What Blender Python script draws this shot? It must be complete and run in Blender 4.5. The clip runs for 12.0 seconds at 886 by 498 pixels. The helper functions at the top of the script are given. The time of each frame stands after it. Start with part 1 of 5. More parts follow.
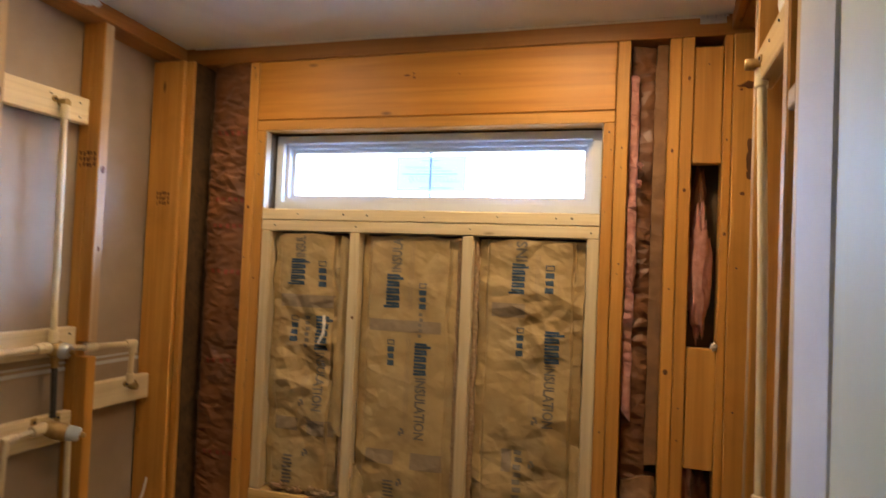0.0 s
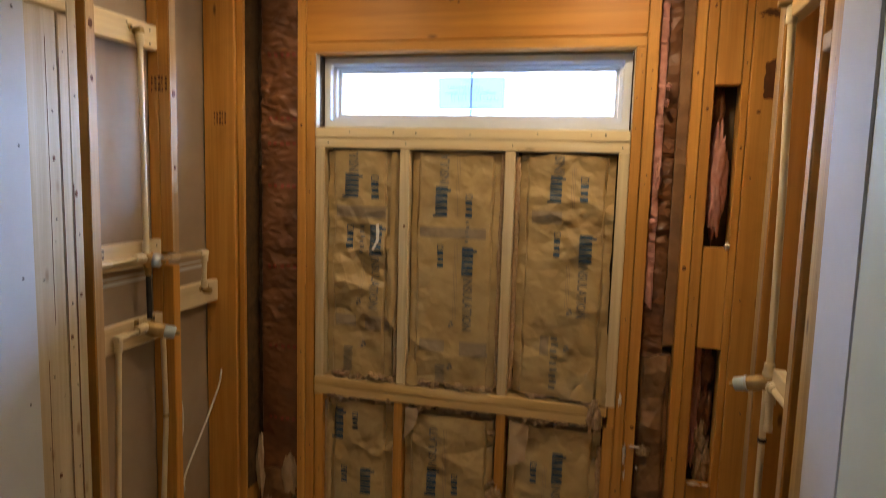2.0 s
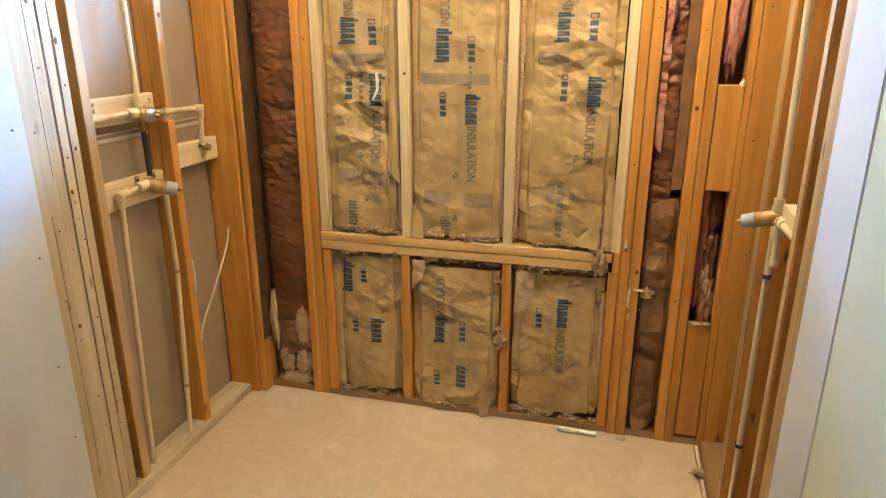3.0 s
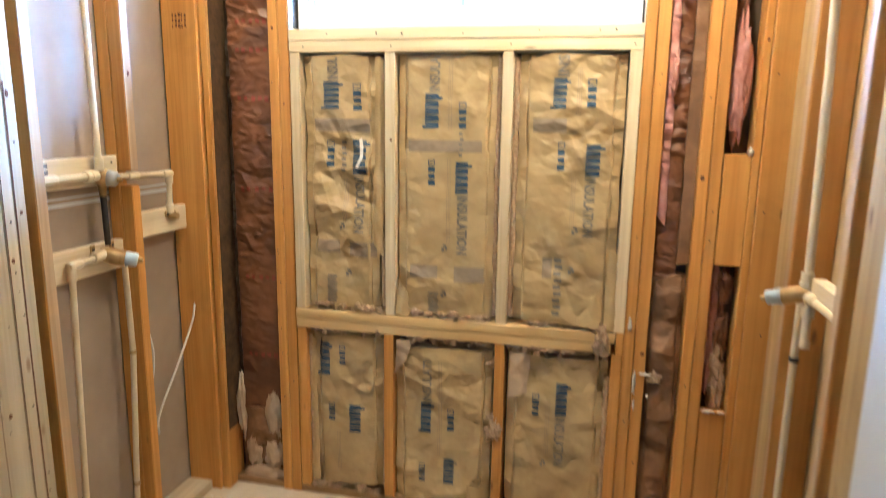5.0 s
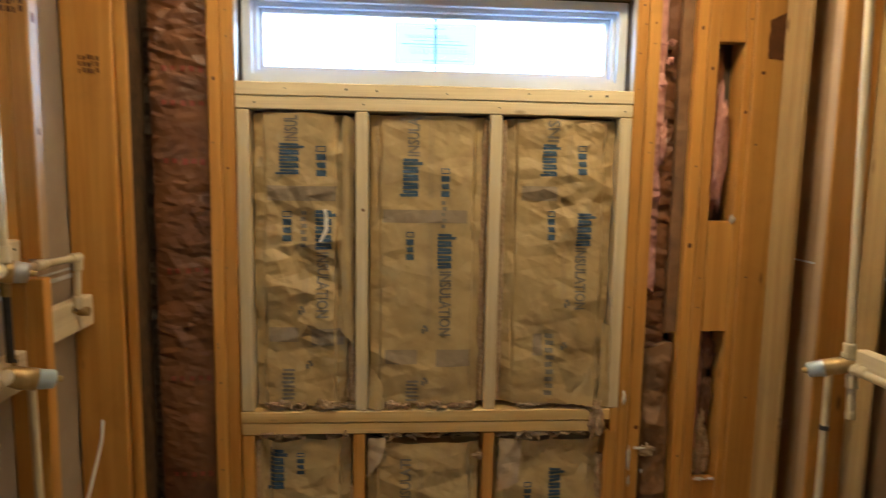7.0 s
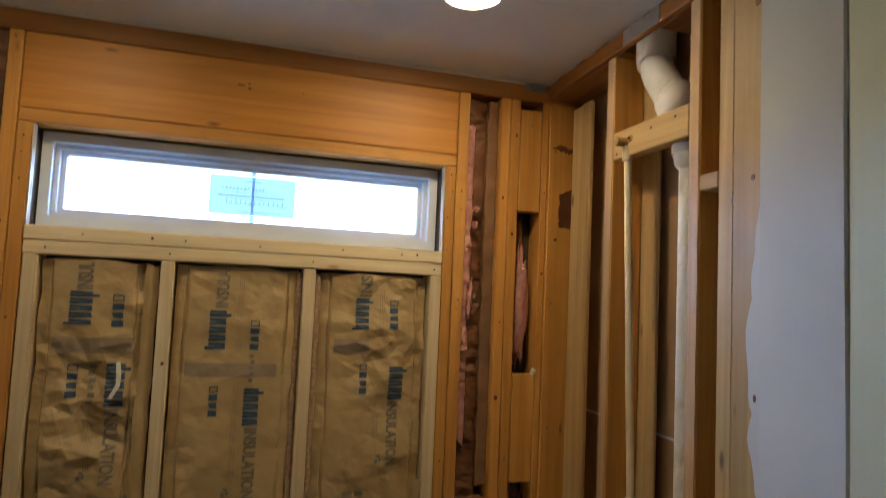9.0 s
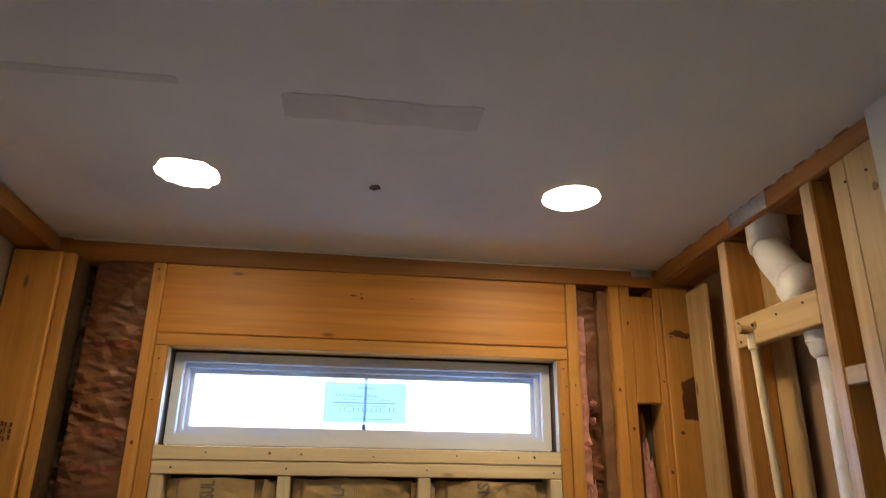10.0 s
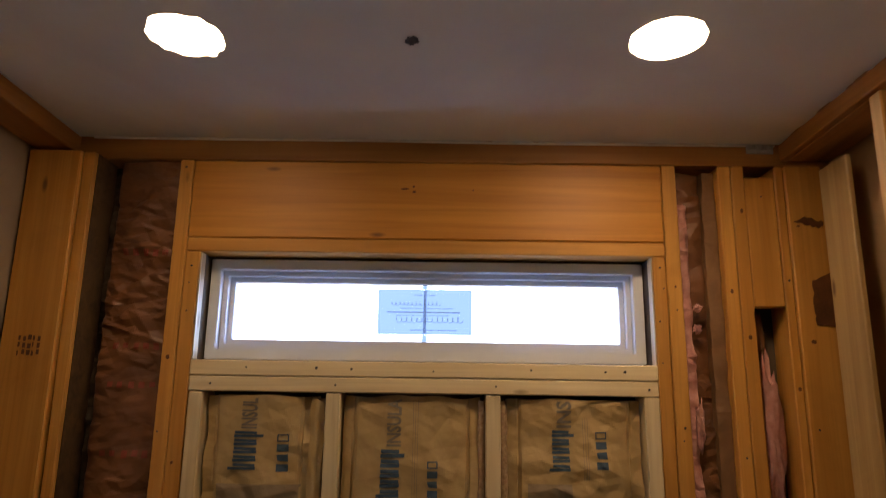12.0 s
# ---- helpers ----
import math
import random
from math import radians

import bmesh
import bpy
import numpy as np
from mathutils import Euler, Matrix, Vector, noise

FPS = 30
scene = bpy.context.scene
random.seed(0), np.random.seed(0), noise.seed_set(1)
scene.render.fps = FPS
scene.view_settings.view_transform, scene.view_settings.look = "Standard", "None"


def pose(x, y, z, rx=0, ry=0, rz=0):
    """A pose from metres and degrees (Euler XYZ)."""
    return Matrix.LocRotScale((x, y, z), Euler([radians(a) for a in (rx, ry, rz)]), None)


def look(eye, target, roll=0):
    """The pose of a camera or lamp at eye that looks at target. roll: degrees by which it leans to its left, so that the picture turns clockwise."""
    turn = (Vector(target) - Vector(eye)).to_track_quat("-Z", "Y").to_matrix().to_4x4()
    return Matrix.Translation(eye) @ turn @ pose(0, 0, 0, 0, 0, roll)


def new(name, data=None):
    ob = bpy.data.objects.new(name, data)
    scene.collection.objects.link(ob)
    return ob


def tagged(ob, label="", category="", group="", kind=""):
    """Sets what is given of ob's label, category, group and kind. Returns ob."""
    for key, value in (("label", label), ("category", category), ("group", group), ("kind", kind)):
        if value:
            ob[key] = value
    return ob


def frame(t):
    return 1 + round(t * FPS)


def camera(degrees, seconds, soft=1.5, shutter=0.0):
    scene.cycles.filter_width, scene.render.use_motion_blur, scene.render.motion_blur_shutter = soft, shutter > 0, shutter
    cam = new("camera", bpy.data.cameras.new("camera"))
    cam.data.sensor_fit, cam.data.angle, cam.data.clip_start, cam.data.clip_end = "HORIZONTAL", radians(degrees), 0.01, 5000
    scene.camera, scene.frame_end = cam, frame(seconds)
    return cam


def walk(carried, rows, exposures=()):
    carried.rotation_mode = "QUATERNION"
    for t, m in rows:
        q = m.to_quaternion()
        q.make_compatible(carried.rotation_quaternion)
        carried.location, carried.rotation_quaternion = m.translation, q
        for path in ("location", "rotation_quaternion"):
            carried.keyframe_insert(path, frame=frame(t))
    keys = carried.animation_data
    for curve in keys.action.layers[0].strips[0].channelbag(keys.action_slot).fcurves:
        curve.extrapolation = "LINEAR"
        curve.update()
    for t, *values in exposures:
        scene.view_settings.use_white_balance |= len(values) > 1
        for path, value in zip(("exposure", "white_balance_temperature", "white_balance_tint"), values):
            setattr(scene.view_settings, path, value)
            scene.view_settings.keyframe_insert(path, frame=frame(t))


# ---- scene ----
cam = camera(68.1, 12.0, soft=0.9, shutter=0.35)
PATH = [
    (0, (0.753, -2.093, 1.586), (0.173, -0.179, 1.643), 2.4),
    (0.5, (0.612, -2.288, 1.621), (0.014, -0.386, 1.78), 0.2),
    (1, (0.549, -2.385, 1.624), (0.012, -0.462, 1.747), 0.9),
    (1.5, (0.58, -2.418, 1.616), (0.077, -0.485, 1.725), 1.1),
    (2, (0.569, -2.418, 1.612), (0.082, -0.492, 1.379), 1.6),
    (2.5, (0.571, -2.398, 1.563), (0.102, -0.521, 1.055), 2.0),
    (3, (0.578, -2.389, 1.532), (0.093, -0.55, 0.914), 0.0),
    (3.2, (0.577, -2.389, 1.525), (0.089, -0.564, 0.869), -0.2),
    (4.8, (0.549, -2.28, 1.457), (0.115, -0.396, 0.946), 0.5),
    (5, (0.494, -2.215, 1.467), (0.06, -0.301, 1.084), 0.8),
    (5.5, (0.394, -2.062, 1.493), (-0.148, -0.146, 1.31), 0.8),
    (6, (0.217, -2.044, 1.511), (-0.267, -0.106, 1.413), 1.5),
    (6.5, (-0.026, -2.034, 1.555), (-0.291, -0.059, 1.388), -0.5),
    (7, (-0.105, -2.007, 1.53), (0.044, -0.027, 1.286), 1.0),
    (7.5, (-0.085, -1.981, 1.521), (0.347, -0.051, 1.227), 2.1),
    (7.7, (-0.084, -1.98, 1.521), (0.422, -0.067, 1.232), 2.4),
    (9.3, (0.0, -2.057, 1.647), (0.582, -0.17, 1.961), 1.8),
    (9.5, (-0.014, -2.048, 1.658), (0.453, -0.15, 2.085), 1.0),
    (10, (-0.032, -2.046, 1.714), (0.226, -0.17, 2.356), 0.8),
    (10.5, (0.001, -2.005, 1.726), (0.203, -0.134, 2.404), -0.0),
    (11, (0.051, -1.883, 1.728), (0.158, -0.007, 2.414), -0.7),
    (11.5, (0.075, -1.771, 1.72), (0.12, 0.142, 2.302), 0.0),
    (12, (0.078, -1.71, 1.703), (0.069, 0.245, 2.127), 0.8),
]
EXPOSURES = [
    (0, -0.75, 6850, 19), (0.5, -1.0, 6700, 17), (1.0, -1.2, 6650, 18), (1.5, -1.24, 6650, 18), (2.0, -0.95, 6700, 15), (2.5, -0.2, 6800, 12),
    (3.0, 0.58, 6300, 8), (4.8, 0.74, 5100, 9), (5.5, 0.13, 5400, 10), (6.0, -0.52, 5550, 10), (6.5, -0.74, 5850, 11), (7.0, -0.5, 6200, 9),
    (7.5, -0.1, 6450, 7), (9.3, -1.38, 6150, 11), (10.0, -1.21, 6250, 14), (10.5, -1.02, 6350, 16), (11.0, -0.98, 6450, 18), (11.5, -1.22, 6650, 23), (12.0, -1.82, 7150, 26),
]
walk(cam, [(t, look(eye, target, roll)) for t, eye, target, roll in PATH], EXPOSURES)

# ---- world, sun, large lights ----
world = bpy.data.worlds.new("world")
scene.world = world
world.use_nodes = True
wn = world.node_tree.nodes
sky = wn.new("ShaderNodeTexSky")
sky.sky_type = "NISHITA"
sky.sun_disc = False
sky.sun_elevation = radians(35)
sky.sun_rotation = radians(200)
wn["Background"].inputs["Strength"].default_value = 0.12
world.node_tree.links.new(sky.outputs["Color"], wn["Background"].inputs["Color"])


def area_lamp(name, m, sx, sy, power, colour, shape="RECTANGLE"):
    d = bpy.data.lights.new(name, "AREA")
    d.shape, d.size, d.size_y, d.energy, d.color = shape, sx, sy, power, colour
    ob = new(name, d)
    ob.matrix_world = m
    return ob


SKY_POWER = 2400.0
LAMP_GLOW = 340.0
# the low band of open sky that the window faces under the roof's eave
area_lamp("sky_daylight", look((1.7, 1.7, 2.50), (1.7, 0.0, 2.45)), 5.0, 1.1, SKY_POWER, (0.29, 0.54, 1.0))

# ---- materials ----


def mat_base(name, rough=0.6, metal=0.0):
    m = bpy.data.materials.new(name)
    m.use_nodes = True
    n, l = m.node_tree.nodes, m.node_tree.links
    b = n["Principled BSDF"]
    b.inputs["Roughness"].default_value = rough
    b.inputs["Metallic"].default_value = metal
    return m, n, l, b


def ramp(n, stops):
    r = n.new("ShaderNodeValToRGB")
    e = r.color_ramp.elements
    e[0].position, e[0].color = stops[0][0], (*stops[0][1], 1)
    e[1].position, e[1].color = stops[-1][0], (*stops[-1][1], 1)
    for p, c in stops[1:-1]:
        x = e.new(p)
        x.color = (*c, 1)
    return r


def mixc(n, l, a, b, fac, mode="MIX"):
    """Mix of two colour sockets or values."""
    x = n.new("ShaderNodeMix")
    x.data_type, x.blend_type = "RGBA", mode
    for sock, v in ((x.inputs[6], a), (x.inputs[7], b), (x.inputs[0], fac)):
        if isinstance(v, (tuple, list)):
            sock.default_value = (*v, 1)
        elif isinstance(v, (int, float)):
            sock.default_value = v
        else:
            l.new(v, sock)
    return x.outputs[2]


def coords(n, l, scale, shift=True, rot=(0, 0, 0)):
    """Object coordinates, scaled, and moved by a random amount for each object."""
    tc, mp = n.new("ShaderNodeTexCoord"), n.new("ShaderNodeMapping")
    mp.inputs["Scale"].default_value = scale
    mp.inputs["Rotation"].default_value = rot
    l.new(tc.outputs["Object"], mp.inputs["Vector"])
    if shift:
        oi, ml = n.new("ShaderNodeObjectInfo"), n.new("ShaderNodeVectorMath")
        ml.operation = "MULTIPLY"
        ml.inputs[1].default_value = (17.3, 9.1, 23.7)
        l.new(oi.outputs["Random"], ml.inputs[0])
        l.new(ml.outputs[0], mp.inputs["Location"])
    return mp.outputs[0]


def noise_tex(n, l, vec, scale, detail=4.0, rough=0.55, dist=0.0):
    t = n.new("ShaderNodeTexNoise")
    t.inputs["Scale"].default_value = scale
    t.inputs["Detail"].default_value = detail
    t.inputs["Roughness"].default_value = rough
    t.inputs["Distortion"].default_value = dist
    l.new(vec, t.inputs["Vector"])
    return t.outputs["Fac"]


def bump(n, l, b, height, strength, distance):
    x = n.new("ShaderNodeBump")
    x.inputs["Strength"].default_value = strength
    x.inputs["Distance"].default_value = distance
    l.new(height, x.inputs["Height"])
    l.new(x.outputs[0], b.inputs["Normal"])


def wood(name, light, dark, axis, knot=(0.10, 0.04, 0.015), rough=0.55, stain=0.35):
    """Sawn softwood whose grain runs along an axis: fine grain, broad bands, knots and dull stains."""
    m, n, l, b = mat_base(name, rough)
    i = "xyz".index(axis)
    fine = [90.0] * 3
    fine[i] = 2.2
    broad = [14.0] * 3
    broad[i] = 0.55
    kn = [11.0] * 3
    kn[i] = 3.6
    g1 = noise_tex(n, l, coords(n, l, fine), 1.0, 5, 0.6, 0.3)
    g2 = noise_tex(n, l, coords(n, l, broad), 1.0, 4, 0.6, 1.2)
    r1 = ramp(n, [(0.30, dark), (0.68, light)])
    l.new(g2, r1.inputs[0])
    mid = tuple(0.62 * v for v in dark)
    r2 = ramp(n, [(0.28, (1, 1, 1)), (0.45, (0, 0, 0))])
    l.new(g1, r2.inputs[0])
    c = mixc(n, l, r1.outputs[0], mid, mixc(n, l, (0, 0, 0), r2.outputs[0], 0.26))
    midg = [42.0] * 3
    midg[i] = 1.2
    g3 = noise_tex(n, l, coords(n, l, midg), 1.0, 3, 0.5, 0.8)
    r4 = ramp(n, [(0.30, (0.88, 0.84, 0.78)), (0.62, (1.03, 1.03, 1.02))])
    l.new(g3, r4.inputs[0])
    c = mixc(n, l, c, r4.outputs[0], 1.0, "MULTIPLY")
    v = n.new("ShaderNodeTexVoronoi")
    v.inputs["Scale"].default_value = 1.0
    v.inputs["Randomness"].default_value = 1.0
    l.new(coords(n, l, kn), v.inputs["Vector"])
    rk = ramp(n, [(0.04, (0.8, 0.8, 0.8)), (0.10, (0, 0, 0))])
    l.new(v.outputs["Distance"], rk.inputs[0])
    c = mixc(n, l, c, knot, rk.outputs[0])
    st = noise_tex(n, l, coords(n, l, (3, 3, 3)), 1.0, 5, 0.65, 0.6)
    rs = ramp(n, [(0.55, (0, 0, 0)), (0.78, (1, 1, 1))])
    l.new(st, rs.inputs[0])
    c = mixc(n, l, c, tuple(0.45 * v2 for v2 in dark), mixc(n, l, (0, 0, 0), rs.outputs[0], stain))
    oi = n.new("ShaderNodeObjectInfo")
    rr = ramp(n, [(0.0, (0.80, 0.78, 0.76)), (1.0, (1.0, 1.0, 1.0))])
    l.new(oi.outputs["Random"], rr.inputs[0])
    c = mixc(n, l, c, rr.outputs[0], 1.0, "MULTIPLY")
    l.new(c, b.inputs["Base Color"])
    bump(n, l, b, g1, 0.25, 0.0015)
    return m


OLD = ((0.78, 0.405, 0.092), (0.60, 0.262, 0.046))
NEW = ((0.92, 0.80, 0.54), (0.82, 0.66, 0.40))
DULL = ((0.50, 0.33, 0.16), (0.36, 0.21, 0.085))
W_OLD = {a: wood("old_pine_" + a, *OLD, a) for a in "xyz"}
W_NEW = {a: wood("new_pine_" + a, *NEW, a, knot=(0.22, 0.11, 0.04), stain=0.18) for a in "xyz"}
W_DULL = {a: wood("grey_pine_" + a, *DULL, a, stain=0.45) for a in "xyz"}
W_MID = {a: wood("tan_pine_" + a, (0.55, 0.395, 0.18), (0.41, 0.27, 0.105), a, stain=0.4) for a in "xyz"}
W_CREAM = {a: wood("pale_pine_" + a, (0.66, 0.56, 0.39), (0.54, 0.43, 0.27), a, knot=(0.30, 0.17, 0.08), stain=0.25) for a in "yz"}
W_YEL = {a: wood("yellow_pine_" + a, (0.84, 0.60, 0.27), (0.70, 0.46, 0.17), a, stain=0.2) for a in "xy"}
W_PALE = wood("pale_scraped_edge", (0.66, 0.48, 0.29), (0.50, 0.33, 0.17), "z", stain=0.3)
# old reddish pine, also darkened for the shade under the ceiling
W_PLATE = {a: wood("shaded_reddish_plate_" + a, (0.42, 0.185, 0.04), (0.29, 0.115, 0.02), a, stain=0.4) for a in "xy"}
W_HEAD = wood("varnished_header", (0.80, 0.365, 0.055), (0.60, 0.235, 0.028), "x", rough=0.5, stain=0.15)


def speckled(name, c1, c2, scale, rough=0.7, bump_d=0.001, detail=5, c3=None, metal=0.0, scale2=None):
    """A surface of two tones, with stains of a third."""
    m, n, l, b = mat_base(name, rough, metal)
    f = noise_tex(n, l, coords(n, l, (1, 1, 1)), scale, detail, 0.6, 0.3)
    r = ramp(n, [(0.32, c1), (0.68, c2)])
    l.new(f, r.inputs[0])
    c = r.outputs[0]
    if c3:
        g = noise_tex(n, l, coords(n, l, (1, 1, 1)), scale2 or scale * 0.2, 4, 0.6, 0.8)
        r3 = ramp(n, [(0.52, (0, 0, 0)), (0.72, (1, 1, 1))])
        l.new(g, r3.inputs[0])
        c = mixc(n, l, c, c3, r3.outputs[0])
    l.new(c, b.inputs["Base Color"])
    if bump_d:
        bump(n, l, b, f, 0.5, bump_d)
    return m


M_DRYBACK = speckled("drywall_back_paper", (0.335, 0.255, 0.180), (0.385, 0.300, 0.215), 6.0, 0.8, 0.0005, c3=(0.30, 0.225, 0.155), scale2=1.5)
M_BROWNBACK = speckled("brown_board_back", (0.30, 0.19, 0.095), (0.37, 0.24, 0.125), 8.0, 0.8, 0.0006, c3=(0.25, 0.15, 0.07), scale2=2.0)
M_PRIMER = speckled("primed_drywall", (0.545, 0.565, 0.575), (0.60, 0.62, 0.63), 4.0, 0.8, 0.0008, c3=(0.50, 0.515, 0.51))
M_GREEN = speckled("pale_green_paint", (0.56, 0.60, 0.44), (0.60, 0.63, 0.48), 5.0, 0.65, 0.0006, c3=(0.54, 0.57, 0.42))
M_CEIL = speckled("ceiling_paint", (0.675, 0.68, 0.63), (0.735, 0.74, 0.69), 3.0, 0.8, 0.0008, c3=(0.62, 0.61, 0.57), scale2=1.2)
# grey of joint compound, used for the shaded ceiling seam too
M_PATCH = speckled("compound_and_seam_shade", (0.54, 0.53, 0.485), (0.64, 0.63, 0.58), 7.0, 0.85, 0.001)
M_FLOOR = speckled("dusty_subfloor", (0.60, 0.49, 0.345), (0.66, 0.545, 0.39), 26.0, 0.8, 0.0008, c3=(0.72, 0.62, 0.48), scale2=3.0)
M_VINYL = speckled("white_vinyl", (0.69, 0.72, 0.76), (0.74, 0.77, 0.81), 8.0, 0.35, 0)
M_CPVC = speckled("cream_plastic_pipe", (0.70, 0.58, 0.36), (0.76, 0.65, 0.43), 14.0, 0.38, 0.0002, c3=(0.60, 0.46, 0.26))
M_PVC = speckled("white_plastic_pipe", (0.64, 0.64, 0.62), (0.72, 0.72, 0.70), 10.0, 0.35, 0.0002, c3=(0.50, 0.44, 0.36), scale2=9.0)
M_BRASS = speckled("dull_brass", (0.42, 0.28, 0.11), (0.54, 0.38, 0.17), 40.0, 0.48, 0.0003, metal=0.75, c3=(0.24, 0.13, 0.05))
M_CAP = speckled("grey_blue_plastic", (0.40, 0.48, 0.52), (0.50, 0.58, 0.62), 20.0, 0.45, 0.0003)
M_STEEL = speckled("galvanised_steel", (0.42, 0.44, 0.46), (0.56, 0.58, 0.60), 30.0, 0.42, 0.0003, metal=0.85)
M_CABLE = speckled("white_cable_sheath", (0.74, 0.72, 0.64), (0.80, 0.78, 0.70), 20.0, 0.5, 0)
M_DARK = speckled("dark_screw_head", (0.02, 0.02, 0.022), (0.05, 0.045, 0.04), 60.0, 0.5, 0)
M_STAMP = speckled("brown_ink", (0.11, 0.045, 0.02), (0.17, 0.07, 0.03), 60.0, 0.8, 0)
M_BLUE = speckled("blue_ink", (0.038, 0.078, 0.128), (0.06, 0.105, 0.16), 60.0, 0.7, 0)
M_GREY = speckled("grey_ink", (0.19, 0.165, 0.13), (0.25, 0.22, 0.17), 60.0, 0.75, 0)
M_PRINTBG = speckled("grey_print_ground", (0.30, 0.23, 0.15), (0.34, 0.26, 0.17), 50.0, 0.7, 0)
M_RED = speckled("faded_red_ink", (0.30, 0.055, 0.035), (0.24, 0.06, 0.035), 40.0, 0.6, 0)
M_PINK = speckled("pink_glass_fibre", (0.48, 0.21, 0.18), (0.64, 0.34, 0.29), 35.0, 0.95, 0.004, c3=(0.40, 0.20, 0.14))
M_FLUFF = speckled("yellow_glass_fibre", (0.34, 0.22, 0.12), (0.58, 0.42, 0.25), 90.0, 0.95, 0.006, c3=(0.50, 0.30, 0.20), scale2=30.0)
M_TANPAPER = speckled("dull_tan_paper", (0.20, 0.098, 0.040), (0.29, 0.155, 0.070), 12.0, 0.72, 0.001, c3=(0.16, 0.085, 0.04), scale2=6.0)
# dirty paper, its tone taken down to the shade of a narrow gap
M_LINING = speckled("dusty_shaded_paper", (0.045, 0.024, 0.011), (0.13, 0.068, 0.028), 26.0, 0.7, 0.001, c3=(0.10, 0.06, 0.03), scale2=7.0)
M_LUMP = speckled("pale_tan_paper", (0.44, 0.31, 0.19), (0.54, 0.40, 0.26), 14.0, 0.7, 0.001, c3=(0.36, 0.24, 0.14), scale2=8.0)
M_SHEATH = speckled("dark_sheathing", (0.07, 0.05, 0.035), (0.11, 0.08, 0.05), 12.0, 0.9, 0.001)
M_TUBE = speckled("pale_silver", (0.62, 0.60, 0.55), (0.72, 0.70, 0.66), 30.0, 0.35, 0, metal=0.35)
M_FOAM = speckled("white_foam_blob", (0.72, 0.66, 0.56), (0.80, 0.75, 0.66), 60.0, 0.8, 0.001)
M_KRAFT = speckled("kraft_paper_facing", (0.43, 0.300, 0.130), (0.55, 0.400, 0.190), 7.0, 0.5, 0.0008, c3=(0.36, 0.24, 0.105), scale2=5.0)
M_BROWN = speckled("old_brown_facing", (0.14, 0.052, 0.019), (0.245, 0.102, 0.040), 9.0, 0.46, 0.002, c3=(0.11, 0.045, 0.022), scale2=5.0)
M_TAR = speckled("dark_glue_stain", (0.09, 0.032, 0.011), (0.17, 0.062, 0.02), 30.0, 0.5, 0.0005)
M_DULLCHIP = speckled("torn_brown_paper", (0.20, 0.10, 0.05), (0.30, 0.17, 0.09), 30.0, 0.8, 0)
M_STROKE, kn_, kl_, kb_ = mat_base("grey_sticker_ink", 0.8)
kn_.remove(kb_)
kt_ = kn_.new("ShaderNodeBsdfTransparent")
kt_.inputs["Color"].default_value = (0.60, 0.62, 0.66, 1)
kl_.new(kt_.outputs[0], kn_["Material Output"].inputs["Surface"])
M_STICK, sn, sl, sb = mat_base("blue_paper_sticker", 0.8)
sn.remove(sb)
st1 = sn.new("ShaderNodeBsdfTransparent")
st1.inputs["Color"].default_value = (0.170, 0.179, 0.187, 1)
sl.new(st1.outputs[0], sn["Material Output"].inputs["Surface"])

M_GLASS, gn, gl, gb = mat_base("window_glass", 0.0)
gb.inputs["Transmission Weight"].default_value = 1.0
gb.inputs["IOR"].default_value = 1.05
gb.inputs["Base Color"].default_value = (1, 1, 1, 1)


def glow(name, colour, strength):
    m, n, l, b = mat_base(name, 0.5)
    b.inputs["Base Color"].default_value = (0.8, 0.8, 0.8, 1)
    b.inputs["Emission Color"].default_value = (*colour, 1)
    b.inputs["Emission Strength"].default_value = strength
    return m


M_BULBS = [glow("dim_lamp_lens", (1.0, 0.775, 0.46), 0.50 * LAMP_GLOW), glow("bright_lamp_lens", (1.0, 0.775, 0.46), LAMP_GLOW)]
M_KNOT = speckled("knot_wood", (0.10, 0.032, 0.009), (0.19, 0.065, 0.018), 50.0, 0.5, 0.0003)
M_SKY = glow("bright_overcast_sky", (0.90, 0.96, 1.0), 8.0)

# ---- mesh helpers ----


def part(name, bm, material, parent=None, label="", smooth=False):
    me = bpy.data.meshes.new(name)
    bm.normal_update()
    bm.to_mesh(me)
    bm.free()
    me.materials.append(material)
    if smooth:
        for p in me.polygons:
            p.use_smooth = True
    ob = new(name, me)
    if parent:
        ob.parent = parent
    if label:
        tagged(ob, label)
    return ob


def empty(name, at=(0, 0, 0), **tags):
    ob = new(name)
    ob.empty_display_size = 0.05
    ob.location = at
    bpy.context.view_layer.update()
    return tagged(ob, **tags)


